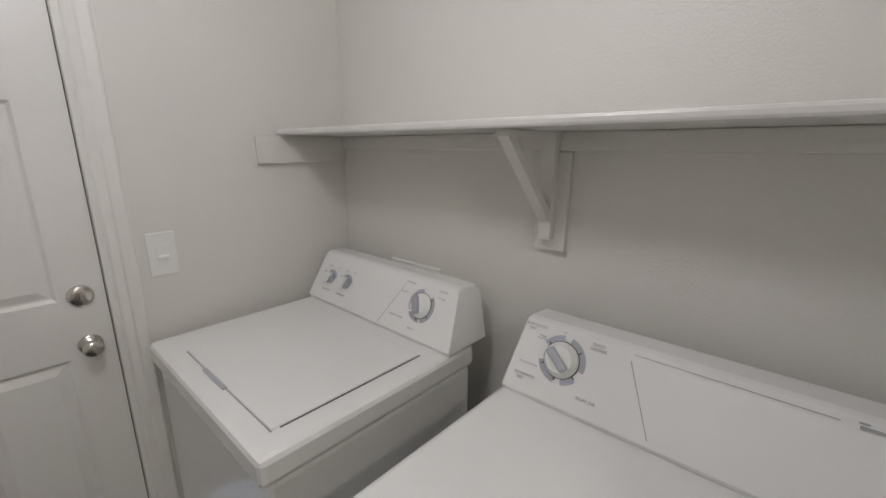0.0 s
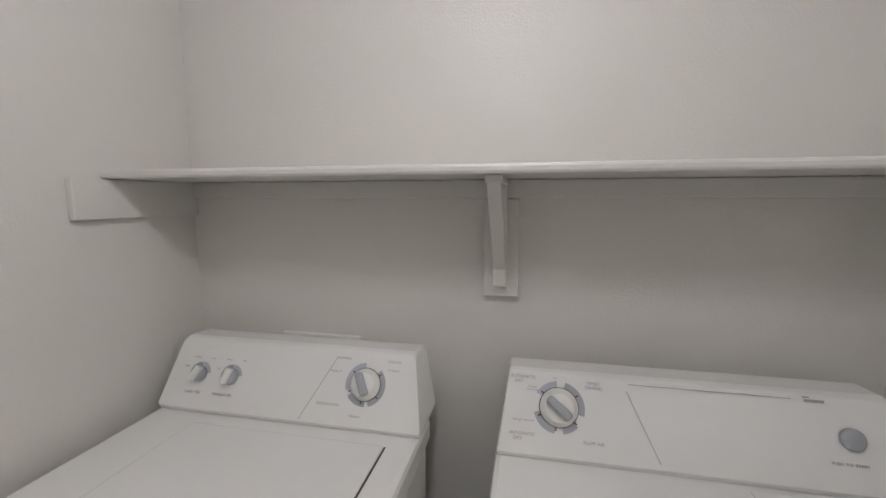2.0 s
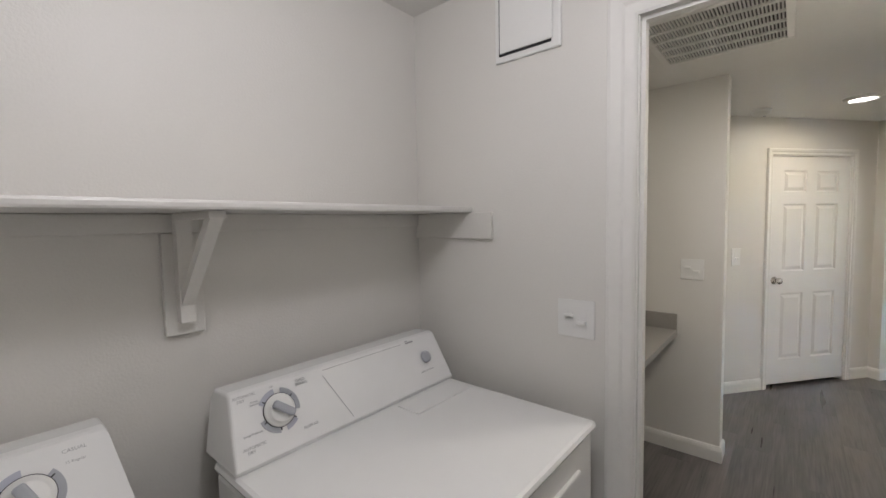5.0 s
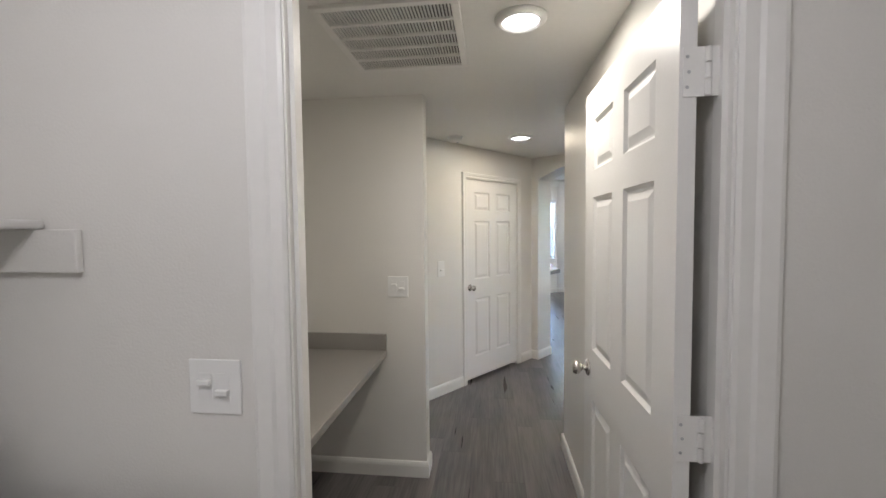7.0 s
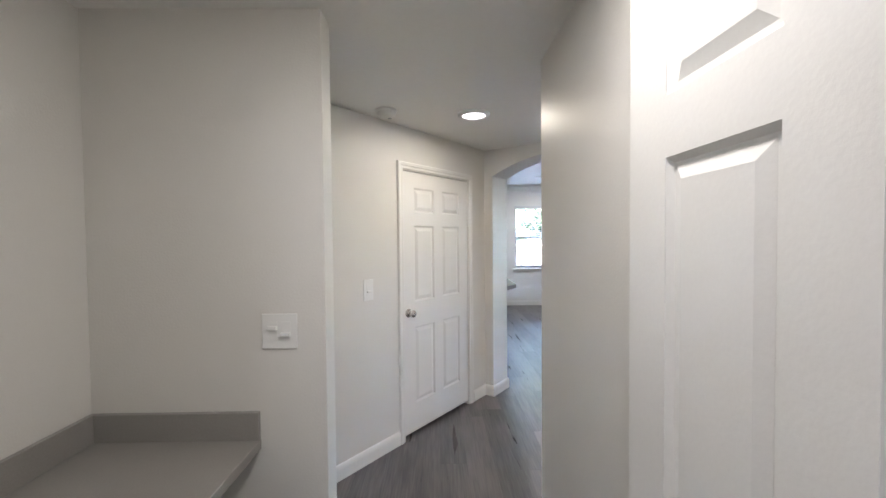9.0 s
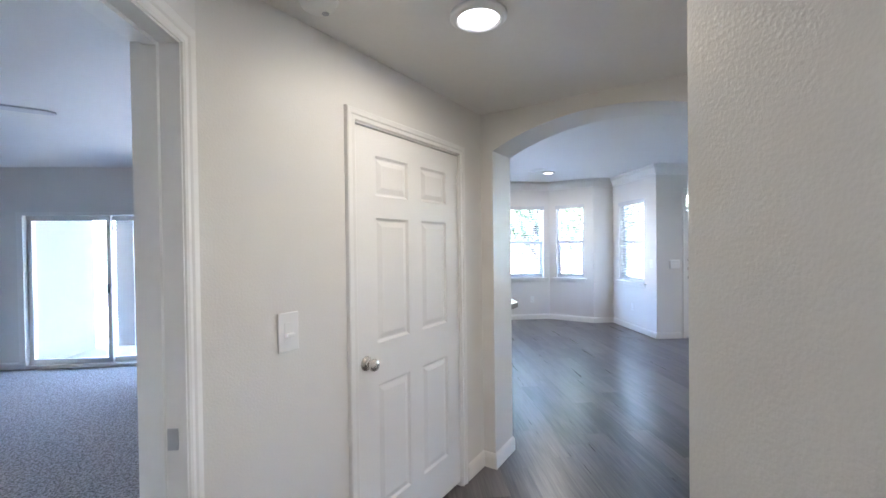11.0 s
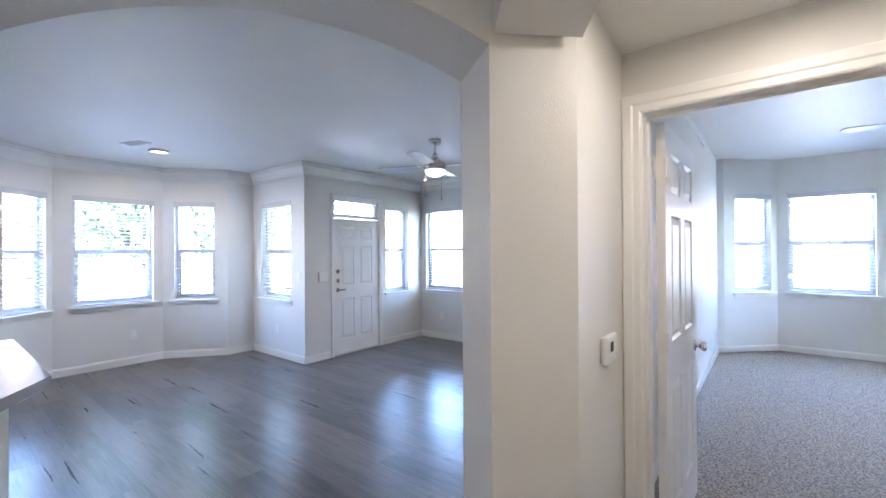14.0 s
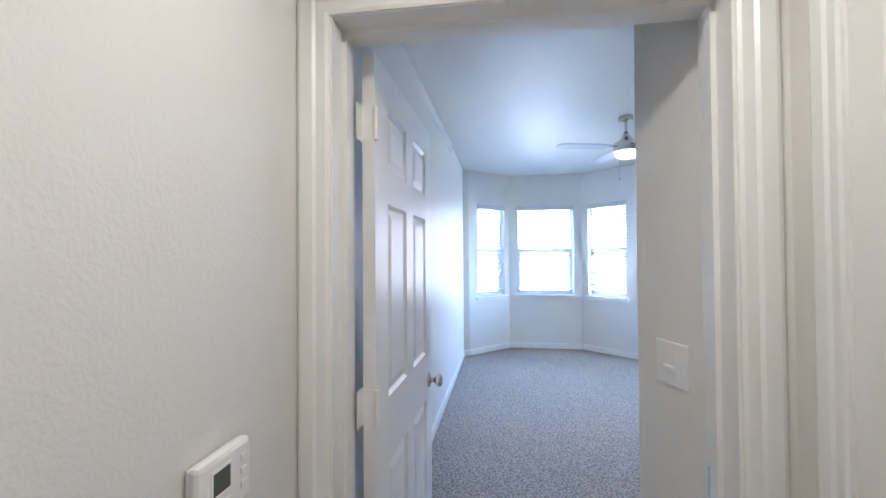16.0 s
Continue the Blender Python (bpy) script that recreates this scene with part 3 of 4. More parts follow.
part("transom_rail", boxes((0.468, 1.292, 0.02, 0.12, 1.925, 1.965)), M_TRIM, tr)
part("window_frame", boxes((0.468, 0.50, 0.05, 0.11, 1.965, 2.182), (1.26, 1.292, 0.05, 0.11, 1.965, 2.182), (0.50, 1.26, 0.05, 0.11, 1.965, 1.985), (0.50, 1.26, 0.05, 0.11, 2.16, 2.182)), M_TRIM, tr)
part("pane", boxes((0.50, 1.26, 0.078, 0.082, 1.985, 2.16)), M_GLASS, tr).visible_shadow = False
tagged(part("threshold", moved(boxes((0.468, 1.292, 0.0, 0.17, -0.004, 0.013)), F), M_STEEL), "metal threshold under the front door", "threshold", kind="structure")

# ---- windows and blinds ----
WIN_NO = [0]


def window(a, b, hole):
    s0, s1, z0, z1 = hole
    WIN_NO[0] += 1
    w = thing("window_%d" % WIN_NO[0], wall_frame(a, b), "white vinyl single-hung window with grids", "window", kind="structure")
    f, zm = 0.032, (z0 + z1) / 2
    part("window_frame", boxes((s0, s0 + f, 0.075, 0.15, z0, z1), (s1 - f, s1, 0.075, 0.15, z0, z1), (s0 + f, s1 - f, 0.075, 0.15, z0, z0 + f), (s0 + f, s1 - f, 0.075, 0.15, z1 - f, z1)), M_VINYL, w)
    part("meeting_rail", boxes((s0 + f, s1 - f, 0.085, 0.13, zm - 0.030, zm + 0.030)), M_VINYL, w)
    part("lower_sash", boxes((s0 + f, s0 + f + 0.025, 0.086, 0.112, z0 + f, zm - 0.022), (s1 - f - 0.025, s1 - f, 0.086, 0.112, z0 + f, zm - 0.022), (s0 + f + 0.025, s1 - f - 0.025, 0.086, 0.112, z0 + f, z0 + f + 0.035)), M_VINYL, w)
    for q0, q1, y in ((z0 + f + 0.03, zm - 0.02, 0.10), (zm + 0.02, z1 - f, 0.12)):
        p = part("pane", boxes((s0 + f, s1 - f, y, y + 0.004, q0, q1)), M_GLASS, w)
        p.visible_shadow = False
        part("muntin", boxes((s0 + f, s1 - f, y + 0.005, y + 0.012, (q0 + q1) / 2 - 0.007, (q0 + q1) / 2 + 0.007)), M_VINYL, w)
        c = (s0 + s1) / 2
        part("muntin", boxes((c - 0.007, c + 0.007, y + 0.0055, y + 0.0115, q0, q1)), M_VINYL, w)
    part("window_sill", boxes((s0 - 0.05, s1 + 0.05, -0.045, 0.074, z0 - 0.022, z0 - 0.001), bevel=0.004), M_TRIM, w)
    part("apron", boxes((s0 - 0.03, s1 + 0.03, -0.014, -0.001, z0 - 0.065, z0 - 0.022), bevel=0.003), M_TRIM, w)


def slat_mesh(length):
    bm = bmesh.new()
    rows = []
    for x in (0, length):
        rows.append([bm.verts.new((x, y, z)) for y, z in ((-0.024, -0.0015), (0, 0.0015), (0.024, -0.0015), (0.024, -0.0035), (0, -0.0005), (-0.024, -0.0035))])
    for i in range(6):
        bm.faces.new((rows[0][i], rows[1][i], rows[1][(i + 1) % 6], rows[0][(i + 1) % 6]))
    bm.faces.new(rows[0])
    bm.faces.new(rows[1])
    bmesh.ops.recalc_face_normals(bm, faces=bm.faces)
    me = bpy.data.meshes.new("slat")
    bm.to_mesh(me)
    bm.free()
    me.materials.append(M_BLIND)
    return me


def blind(a, b, hole, tilt, label):
    s0, s1, z0, z1 = hole
    d = thing("window_blind", wall_frame(a, b), label, "window blind", "window blinds")
    part("headrail", boxes((s0 - 0.012, s1 + 0.012, -0.012, 0.055, z1 - 0.052, z1 + 0.012), bevel=0.003), M_BLIND, d)
    me = slat_mesh(s1 - s0 - 0.012)
    n = int((z1 - z0 - 0.10) / 0.044)
    for i in range(n):
        o = new("slat", me)
        o.parent = d
        o.matrix_basis = pose(s0 + 0.006, 0.036, z1 - 0.075 - i * 0.044 + random.uniform(-0.0015, 0.0015), tilt + random.uniform(-2, 2))
    part("bottom_rail", boxes((s0 + 0.006, s1 - 0.006, 0.014, 0.058, z0 + 0.006, z0 + 0.022), bevel=0.003), M_BLIND, d)
    for s in (s0 + 0.12, s1 - 0.12):
        part("ladder_cord", boxes((s - 0.001, s + 0.001, 0.010, 0.012, z0 + 0.02, z1 - 0.05), (s - 0.001, s + 0.001, 0.060, 0.062, z0 + 0.02, z1 - 0.05)), M_BLIND, d)
    part("tilt_wand", lathe([(0, 0), (0.004, 0), (0.004, 0.55), (0, 0.55)], 8, pose(s1 - 0.05, -0.018, z1 - 0.60)), M_BLIND, d)


for i, tilt in ((2, 24), (3, 4), (4, 4), (6, 20), (8, 10)):
    window(LIVING[i], LIVING[i + 1], LWIN[i])
    blind(LIVING[i], LIVING[i + 1], LWIN[i], tilt, "white horizontal slat blind, lowered with its slats open")
window(LIVING[7], LIVING[8], (1.45, 1.94, 0.80, 2.14))
blind(LIVING[7], LIVING[8], (1.45, 1.94, 0.80, 2.14), 0, "white horizontal slat blind beside the front door, slats open")
for i, tilt in ((2, 14), (3, 2), (4, 34)):
    window(BEDROOM[i], BEDROOM[i + 1], BWIN[i])
    blind(BEDROOM[i], BEDROOM[i + 1], BWIN[i], tilt, "white horizontal slat blind in the bedroom bay, lowered")

# sliding patio door
F = wall_frame((7.1, 4.8), (7.1, 0.3))
sd = thing("sliding_door", F, "white framed sliding glass patio door, closed", "sliding door", kind="structure")
part("outer_frame", boxes((0.34, 0.41, -0.01, 0.17, 0, 1.90), (2.36, 2.40, -0.01, 0.17, 0, 1.90), (0.41, 2.36, -0.01, 0.17, 1.86, 1.90), (0.41, 2.36, -0.01, 0.17, 0, 0.05)), M_TRIM, sd)
for s0, s1, y in ((0.41, 1.365, 0.05), (1.30, 2.36, 0.10)):
    leaf = part("sliding_leaf", boxes((s0, s0 + 0.05, y, y + 0.035, 0.05, 1.86), (s1 - 0.05, s1, y, y + 0.035, 0.05, 1.86), (s0 + 0.05, s1 - 0.05, y, y + 0.035, 0.05, 0.11), (s0 + 0.05, s1 - 0.05, y, y + 0.035, 1.80, 1.86)), M_TRIM, sd)
    p = part("pane", boxes((s0 + 0.05, s1 - 0.05, y + 0.015, y + 0.020, 0.11, 1.80)), M_DIM_PANE, leaf)
    p.visible_shadow = False
part("handle", boxes((1.328, 1.348, 0.02, 0.048, 0.90, 1.02), bevel=0.004), M_DARK, sd, "black pull handle")

# ---- laundry things ----


def text_bm(words, size, m, depth=0.0006, align="CENTER"):
    c = bpy.data.curves.new("text", "FONT")
    c.body, c.size, c.align_x, c.align_y, c.extrude = words, size, align, "CENTER", depth / 2
    c.resolution_u = 2
    o = bpy.data.objects.new("text", c)
    scene.collection.objects.link(o)
    bpy.context.view_layer.update()
    me = bpy.data.meshes.new_from_object(o.evaluated_get(bpy.context.evaluated_depsgraph_get()))
    bm = bmesh.new()
    bm.from_mesh(me)
    bpy.data.objects.remove(o)
    bpy.data.curves.remove(c)
    bpy.data.meshes.remove(me)
    return moved(bm, m)


def ring_arc(r0, r1, a0, a1, z0, z1, n=14):
    bm = bmesh.new()
    rows = []
    for i in range(n + 1):
        a = radians(a0 + (a1 - a0) * i / n)
        rows.append([bm.verts.new((r * math.cos(a), r * math.sin(a), z)) for r, z in ((r0, z0), (r1, z0), (r1, z1), (r0, z1))])
    for p, q in zip(rows, rows[1:]):
        for j in range(4):
            bm.faces.new((p[j], q[j], q[(j + 1) % 4], p[(j + 1) % 4]))
    bm.faces.new(rows[0])
    bm.faces.new(rows[-1])
    return bm


def console(parent, w0, w1, inset, y0, z0, y1, z1, yb):
    """A sloping control console: the front runs from (y0, z0) up to (y1, z1), the back stands at yb."""
    prof = [(y0, z0), (y0 - 0.004, z0 + 0.012), (y0 + (y1 - y0) * 0.965, z0 + (z1 - z0) * 0.965), (y1 + 0.004, z1 - 0.003), (y1 + 0.018, z1), (yb - 0.02, z1 - 0.006), (yb, z1 - 0.03), (yb, z0)]
    bm = bmesh.new()
    rows = []
    k = lambda z: inset * ((z - z0) / (z1 - z0)) ** 1.6
    for end in (0, 1):
        rows.append([bm.verts.new(((w0 + k(z)) if end == 0 else (w1 - k(z)), y, z)) for y, z in prof])
    for i in range(len(prof)):
        bm.faces.new((rows[0][i], rows[1][i], rows[1][(i + 1) % len(prof)], rows[0][(i + 1) % len(prof)]))
    bm.faces.new(rows[0])
    bm.faces.new(rows[1])
    bmesh.ops.recalc_face_normals(bm, faces=bm.faces)
    bmesh.ops.bevel(bm, geom=[e for e in bm.edges if abs(e.verts[0].co.x - e.verts[1].co.x) < 0.03], offset=0.008, segments=3, affect="EDGES", profile=0.5)
    return part("console", bm, M_ENAMEL, parent, "glossy white control console")


def face_frame(y0, z0, y1, z1):
    """Frame on a console's sloping face: x along it, y up it, z out of it."""
    u = Vector((0, y1 - y0, z1 - z0)).normalized()
    nrm = Vector((1, 0, 0)).cross(u)
    return lambda x, v, lift=0.0: Matrix(((1, 0, 0, x), (0, u.y, nrm.y, y0 + u.y * v + nrm.y * lift), (0, u.z, nrm.z, z0 + u.z * v + nrm.z * lift), (0, 0, 0, 1)))


def dial(parent, at, r, turn, arcs):
    """A timer dial with its printed arcs; at is the face's frame at its middle."""
    for a0, a1, m in arcs:
        part("printed_arc", moved(ring_arc(r * 1.03, r * 1.36, a0, a1, 0.0, 0.0010), at), m, parent)
    d = part("dial", lathe([(0, 0), (r, 0), (r * 1.01, 0.004), (r * 0.94, 0.009), (r * 0.80, 0.013), (r * 0.78, 0.020), (r * 0.70, 0.023), (0, 0.023)], 32, at), M_PLASTIC, parent, "white timer dial", True)
    part("dial_ring", lathe([(r * 0.985, -0.001), (r * 1.045, -0.001), (r * 1.045, 0.0025), (r * 0.985, 0.0025)], 32, at), M_DARK, d)
    # The grip is white; its shading is put in as grey colour.
    grip = boxes((-0.011, 0.011, -r * 0.74, r * 0.74, 0.021, 0.042), bevel=0.006)
    part("grip", moved(grip, at @ pose(0, 0, 0, 0, 0, turn)), M_GREY, d, "white finger grip, coloured grey for its shading")
    for a in (35, 140, 205, 262, 320):
        part("tick", moved(boxes((r * 1.04, r * 1.22, -0.0016, 0.0016, 0.0011, 0.0016)), at @ pose(0, 0, 0, 0, 0, a)), M_DARK, parent)


def small_dial(parent, at, r, turn):
    part("printed_arc", moved(ring_arc(r * 1.02, r * 1.5, 8, 80, 0, 0.001), at), M_LILAC, parent)
    part("printed_arc", moved(ring_arc(r * 1.02, r * 1.45, 84, 172, 0, 0.001), at), M_GREY, parent)
    d = part("small_knob", lathe([(0, 0), (r, 0), (r, 0.008), (r * 0.92, 0.016), (r * 0.85, 0.018), (0, 0.018)], 24, at), M_GREY, parent, "grey and white selector knob", True)
    part("grip", moved(boxes((-0.009, 0.009, -r * 0.98, r * 0.98, 0.008, 0.032), bevel=0.005), at @ pose(0, 0, 0, 0, 0, turn)), M_PLASTIC, d)


def print_words(parent, at, rows, ink=None):
    for words, x, v, size in rows:
        part("lettering", text_bm(words, size, at(x, v, 0.0008)), ink or M_INK, parent)


WX0, WX1, DECK = -1.476, -0.655, 0.842
wash = thing("washing_machine", pose(0, 0, 0), "white top-load washing machine with sloping control console", "washing machine")
part("cabinet", boxes((WX0 + 0.012, WX1 - 0.012, 0.350, 1.05, 0.03, DECK - 0.08), bevel=0.012), M_ENAMEL2, wash, "white enamelled cabinet")
bm = boxes((WX0, WX1, 0.330, 1.06, DECK - 0.075, DECK), bevel=0.016)
part("top_deck", bm, M_ENAMEL, wash, "rounded white top deck")
LX0, LX1, LY0, LY1 = -1.30, -0.735, 0.398, 0.880
part("lid", boxes((LX0, LX1, LY0, LY1, DECK - 0.01, DECK + 0.006), bevel=0.005), M_ENAMEL, wash, "flat lid, closed")
# Grey and dark strips paint the shade in the lid's gaps and notch.
bm = bmesh.new()
g = 0.004
for r in ((LX0 - g, LX1 + g, LY0 - g, LY0), (LX0 - g, LX0, LY0 - g, LY1 + g)):
    box(bm, *r, DECK - 0.004, DECK + 0.0008)
part("lid_gap_shade", bm, M_INK, wash, "thin grey strips painting the shade in the gap round the lid")
part("hinge_gap_shade", boxes((LX1, LX1 + g + 0.001, LY0 + 0.02, LY1, DECK - 0.004, DECK + 0.001)), M_DARK, wash, "dark strip painting the shade in the slot beside the lid")
part("lid_notch_shade", boxes((-1.14, -0.99, LY0 - 0.012, LY0 + 0.002, DECK, DECK + 0.0065), bevel=0.003), M_GREY, wash, "grey patch painting the shade in the lid's finger notch")
for x in (WX0 + 0.06, WX1 - 0.06):
    for y in (0.41, 0.99):
        part("foot", lathe([(0, 0), (0.025, 0), (0.02, 0.03), (0, 0.03)], 12, pose(x, y, 0)), M_RUBBER_GAP, wash)
console(wash, WX0 + 0.005, WX1 + 0.002, 0.036, 0.932, DECK + 0.002, 1.018, 1.041, 1.125)
wf = face_frame(0.928, DECK + 0.014, 1.011, 1.024)
dial(wash, wf(-0.822, 0.112), 0.043, 25, [(95, 200, M_LILAC), (-75, 45, M_GREY), (215, 275, M_GREY)])
small_dial(wash, wf(-1.352, 0.098), 0.024, -28)
small_dial(wash, wf(-1.245, 0.098), 0.024, -14)
print_words(wash, wf, [("NORMAL", -0.895, 0.178, 0.011), ("CASUAL", -0.745, 0.178, 0.011), ("GENTLE WASH", -0.925, 0.052, 0.010), ("Regular 10", -0.915, 0.142, 0.008), ("15 Regular", -0.745, 0.155, 0.008), ("Regular 6", -0.840, 0.028, 0.008),
                       ("LOAD  SIZE", -1.362, 0.045, 0.010), ("TEMPERATURE", -1.262, 0.045, 0.010), ("Medium", -1.372, 0.146, 0.007), ("Large", -1.318, 0.146, 0.007), ("Small", -1.402, 0.118, 0.007), ("Warm", -1.262, 0.146, 0.007), ("Cold", -1.212, 0.146, 0.007), ("Hot", -1.292, 0.118, 0.007)])
part("trade_mark", moved(boxes((-0.022, 0.022, -0.004, 0.004, 0, 0.0008), (-0.022, -0.006, 0.007, 0.010, 0, 0.0008)), wf(-1.345, 0.180)), M_INK, wash, "small dark trade mark")
part("printed_line", moved(boxes((-1.29, -0.915, 0.183, 0.1845, 0, 0.0008)), wf(0, 0)), M_INK, wash)
part("printed_line", moved(boxes((-0.0008, 0.0008, 0.0, 0.205, 0, 0.0008)), wf(-1.005, 0.005) @ pose(0, 0, 0, 0, 0, -27)), M_INK, wash)

DX0, DX1, DD = -0.458, 0.436, 0.832
dry = thing("clothes_dryer", pose(0, 0, 0), "white front-load clothes dryer with sloping control console", "clothes dryer")
part("cabinet", boxes((DX0 + 0.006, DX1 - 0.006, 0.330, 1.05, 0.03, DD - 0.032), bevel=0.010), M_ENAMEL2, dry, "white enamelled cabinet")
part("top_deck", boxes((DX0, DX1, 0.315, 1.06, DD - 0.03, DD), bevel=0.014), M_ENAMEL, dry, "rounded white top")
part("lint_lid", boxes((0.10, 0.40, 0.80, 0.905, DD, DD + 0.004), bevel=0.002), M_ENAMEL, dry, "flush lint screen lid")
part("door_panel", boxes((DX0 + 0.12, DX1 - 0.12, 0.318, 0.332, 0.30, 0.72), bevel=0.008), M_ENAMEL2, dry, "front loading door")
for x in (DX0 + 0.06, DX1 - 0.06):
    for y in (0.39, 0.99):
        part("foot", lathe([(0, 0), (0.025, 0), (0.02, 0.03), (0, 0.03)], 12, pose(x, y, 0)), M_RUBBER_GAP, dry)
console(dry, DX0 + 0.003, DX1 - 0.002, 0.027, 0.924, DD + 0.002, 1.006, 1.026, 1.12)
df = face_frame(0.920, DD + 0.014, 0.999, 1.018)
dial(dry, df(-0.304, 0.115), 0.046, 50, [(95, 150, M_LILAC), (195, 260, M_GREY), (-15, 75, M_GREY), (280, 318, M_LILAC)])
print_words(dry, df, [("AUTOMATIC", -0.392, 0.182, 0.011), ("DRY", -0.403, 0.171, 0.011), ("TIMED", -0.222, 0.178, 0.011), ("DRYING", -0.220, 0.167, 0.011), ("AUTOMATIC", -0.392, 0.046, 0.011), ("DRY", -0.403, 0.035, 0.011), ("FLUFF AIR", -0.222, 0.040, 0.011),
                      ("Energy", -0.368, 0.160, 0.0075), ("Preferred", -0.368, 0.152, 0.0075), ("Energy Preferred", -0.390, 0.078, 0.0075), ("OFF", -0.312, 0.184, 0.006), ("PUSH  TO  START", 0.305, 0.056, 0.009)])
part("start_button", lathe([(0, 0), (0.024, 0), (0.0235, 0.008), (0.018, 0.012), (0, 0.013)], 24, df(0.316, 0.108)), M_GREY, dry, "grey push-to-start button", True)
part("trade_mark", moved(boxes((-0.020, 0.020, -0.003, 0.003, 0, 0.0008), (-0.022, -0.008, 0.006, 0.009, 0, 0.0008)), df(0.255, 0.182)), M_INK, dry, "small dark trade mark")
part("printed_line", moved(boxes((-0.14, 0.21, 0.183, 0.1845, 0, 0.0008)), df(0, 0)), M_INK, dry)
part("printed_line", moved(boxes((-0.0008, 0.0008, 0.0, 0.17, 0, 0.0008)), df(-0.075, 0.012) @ pose(0, 0, 0, 0, 0, 24)), M_INK, dry)

# outlet box plates above the washer
tagged(part("washer_supply_box", boxes((-1.20, -0.92, 1.172, 1.189, 0.98, 1.020), bevel=0.004), M_PLASTIC), "white recessed supply box rim behind the washer", "supply box")

shelf = thing("wall_shelf", pose(0, 0, 0), "long white painted wooden wall shelf on cleats and a bracket", "shelf")
part("board", boxes((-1.528, 0.528, 0.872, 1.188, 1.524, 1.547), bevel=0.007), M_SHELF, shelf, "rounded front shelf board")
part("cleat", boxes((-1.529, -1.510, 0.785, 1.188, 1.415, 1.523), bevel=0.003), M_WALL, shelf)
part("cleat", boxes((0.510, 0.529, 0.770, 1.188, 1.415, 1.523), bevel=0.003), M_WALL, shelf)
part("cleat", boxes((-1.510, 0.510, 1.171, 1.189, 1.470, 1.523), bevel=0.003), M_WALL, shelf)
part("backing_block", boxes((-0.518, -0.416, 1.169, 1.1895, 1.178, 1.468), bevel=0.003), M_WALL, shelf, "painted backing block")
br = part("bracket", boxes((-0.489, -0.449, 1.140, 1.170, 1.215, 1.523), (-0.489, -0.449, 0.905, 1.140, 1.505, 1.5235), bevel=0.002), M_WALL, shelf, "painted wooden bracket")
bm = bmesh.new()
rows = [[bm.verts.new((x, y, z)) for y, z in ((0.910, 1.505), (0.945, 1.505), (1.140, 1.305), (1.140, 1.265))] for x in (-0.485, -0.453)]
for i in range(4):
    bm.faces.new((rows[0][i], rows[1][i], rows[1][(i + 1) % 4], rows[0][(i + 1) % 4]))
bm.faces.new(rows[0])
bm.faces.new(rows[1])
part("brace", bm, M_WALL, br)


def switch_plate(m, toggles, label, w=None, h=0.125):
    """A switch plate on a wall: x along, y out of the wall, z up from its middle."""
    w = w or (0.082 if toggles == 1 else 0.125)
    d = thing("light_switch", m, label, "light switch")
    part("plate", boxes((-w / 2, w / 2, 0.0, 0.006, -h / 2, h / 2), bevel=0.0025), M_PLASTIC, d)
    for i in range(toggles):
        c = (i - (toggles - 1) / 2) * 0.046
        part("rocker_frame", boxes((c - 0.017, c + 0.017, 0.006, 0.0072, -0.034, 0.034), bevel=0.0005), M_PLASTIC, d)
        up = 1 if i % 2 == 0 else -1
        part("toggle", boxes((c - 0.017, c + 0.017, 0.007, 0.020, -0.012 * up - 0.006, -0.012 * up + 0.008), bevel=0.003), M_PLASTIC, d)
    return d


def outlet(m, label):
    d = thing("power_outlet", m, label, "power outlet", "power outlets")
    part("plate", boxes((-0.036, 0.036, 0, 0.005, -0.058, 0.058), bevel=0.002), M_PLASTIC, d)
    for z in (-0.02, 0.02):
        s = part("socket", boxes((-0.016, 0.016, 0.005, 0.0065, z - 0.014, z + 0.014), bevel=0.001), M_PLASTIC, d)
        part("slots", boxes((-0.008, -0.006, 0.0062, 0.0067, z - 0.005, z + 0.005), (0.006, 0.008, 0.0062, 0.0067, z - 0.005, z + 0.005)), M_DARK, s)
    return d


switch_plate(pose(-1.53, 0.425, 1.122, 0, 0, -90), 1, "white single light switch beside the back door", w=0.085, h=0.15)
switch_plate(pose(0.53, 0.425, 1.135, 0, 0, 90), 2, "white double light switch beside the laundry doorway", w=0.135, h=0.135)
switch_plate(pose(2.03, 0.312, 1.168, 0, 0, 90), 2, "white double light switch above the desk")
switch_plate(pose(3.284, 0.2056, 1.152, 0, 0, 141.8), 1, "white single light switch beside the closet door", w=0.085, h=0.14)
switch_plate(pose(2.489, -3.006, 1.150, 0, 0, -71.9), 1, "white light switch inside the bedroom", w=0.12, h=0.12)

# supply vent box high on the laundry wall
vb = thing("wall_register", pose(0.53, 0.613, 2.092, 0, 0, 90), "white square fan grille high on the laundry wall", "vent")
part("frame", boxes((-0.135, 0.135, 0, 0.012, 0, 0.27), bevel=0.006), M_PLASTIC, vb)
part("cover", boxes((-0.108, 0.108, 0.016, 0.024, 0.03, 0.245), bevel=0.004), M_PLASTIC, vb)
# Shade under and beside the cover, laid in as near-black strips.
part("gap", boxes((-0.100, 0.114, 0.012, 0.017, 0.023, 0.05), (0.09, 0.1135, 0.0121, 0.0169, 0.0235, 0.245)), M_SHADOW, vb, "near-black strips painting the shade behind the cover")

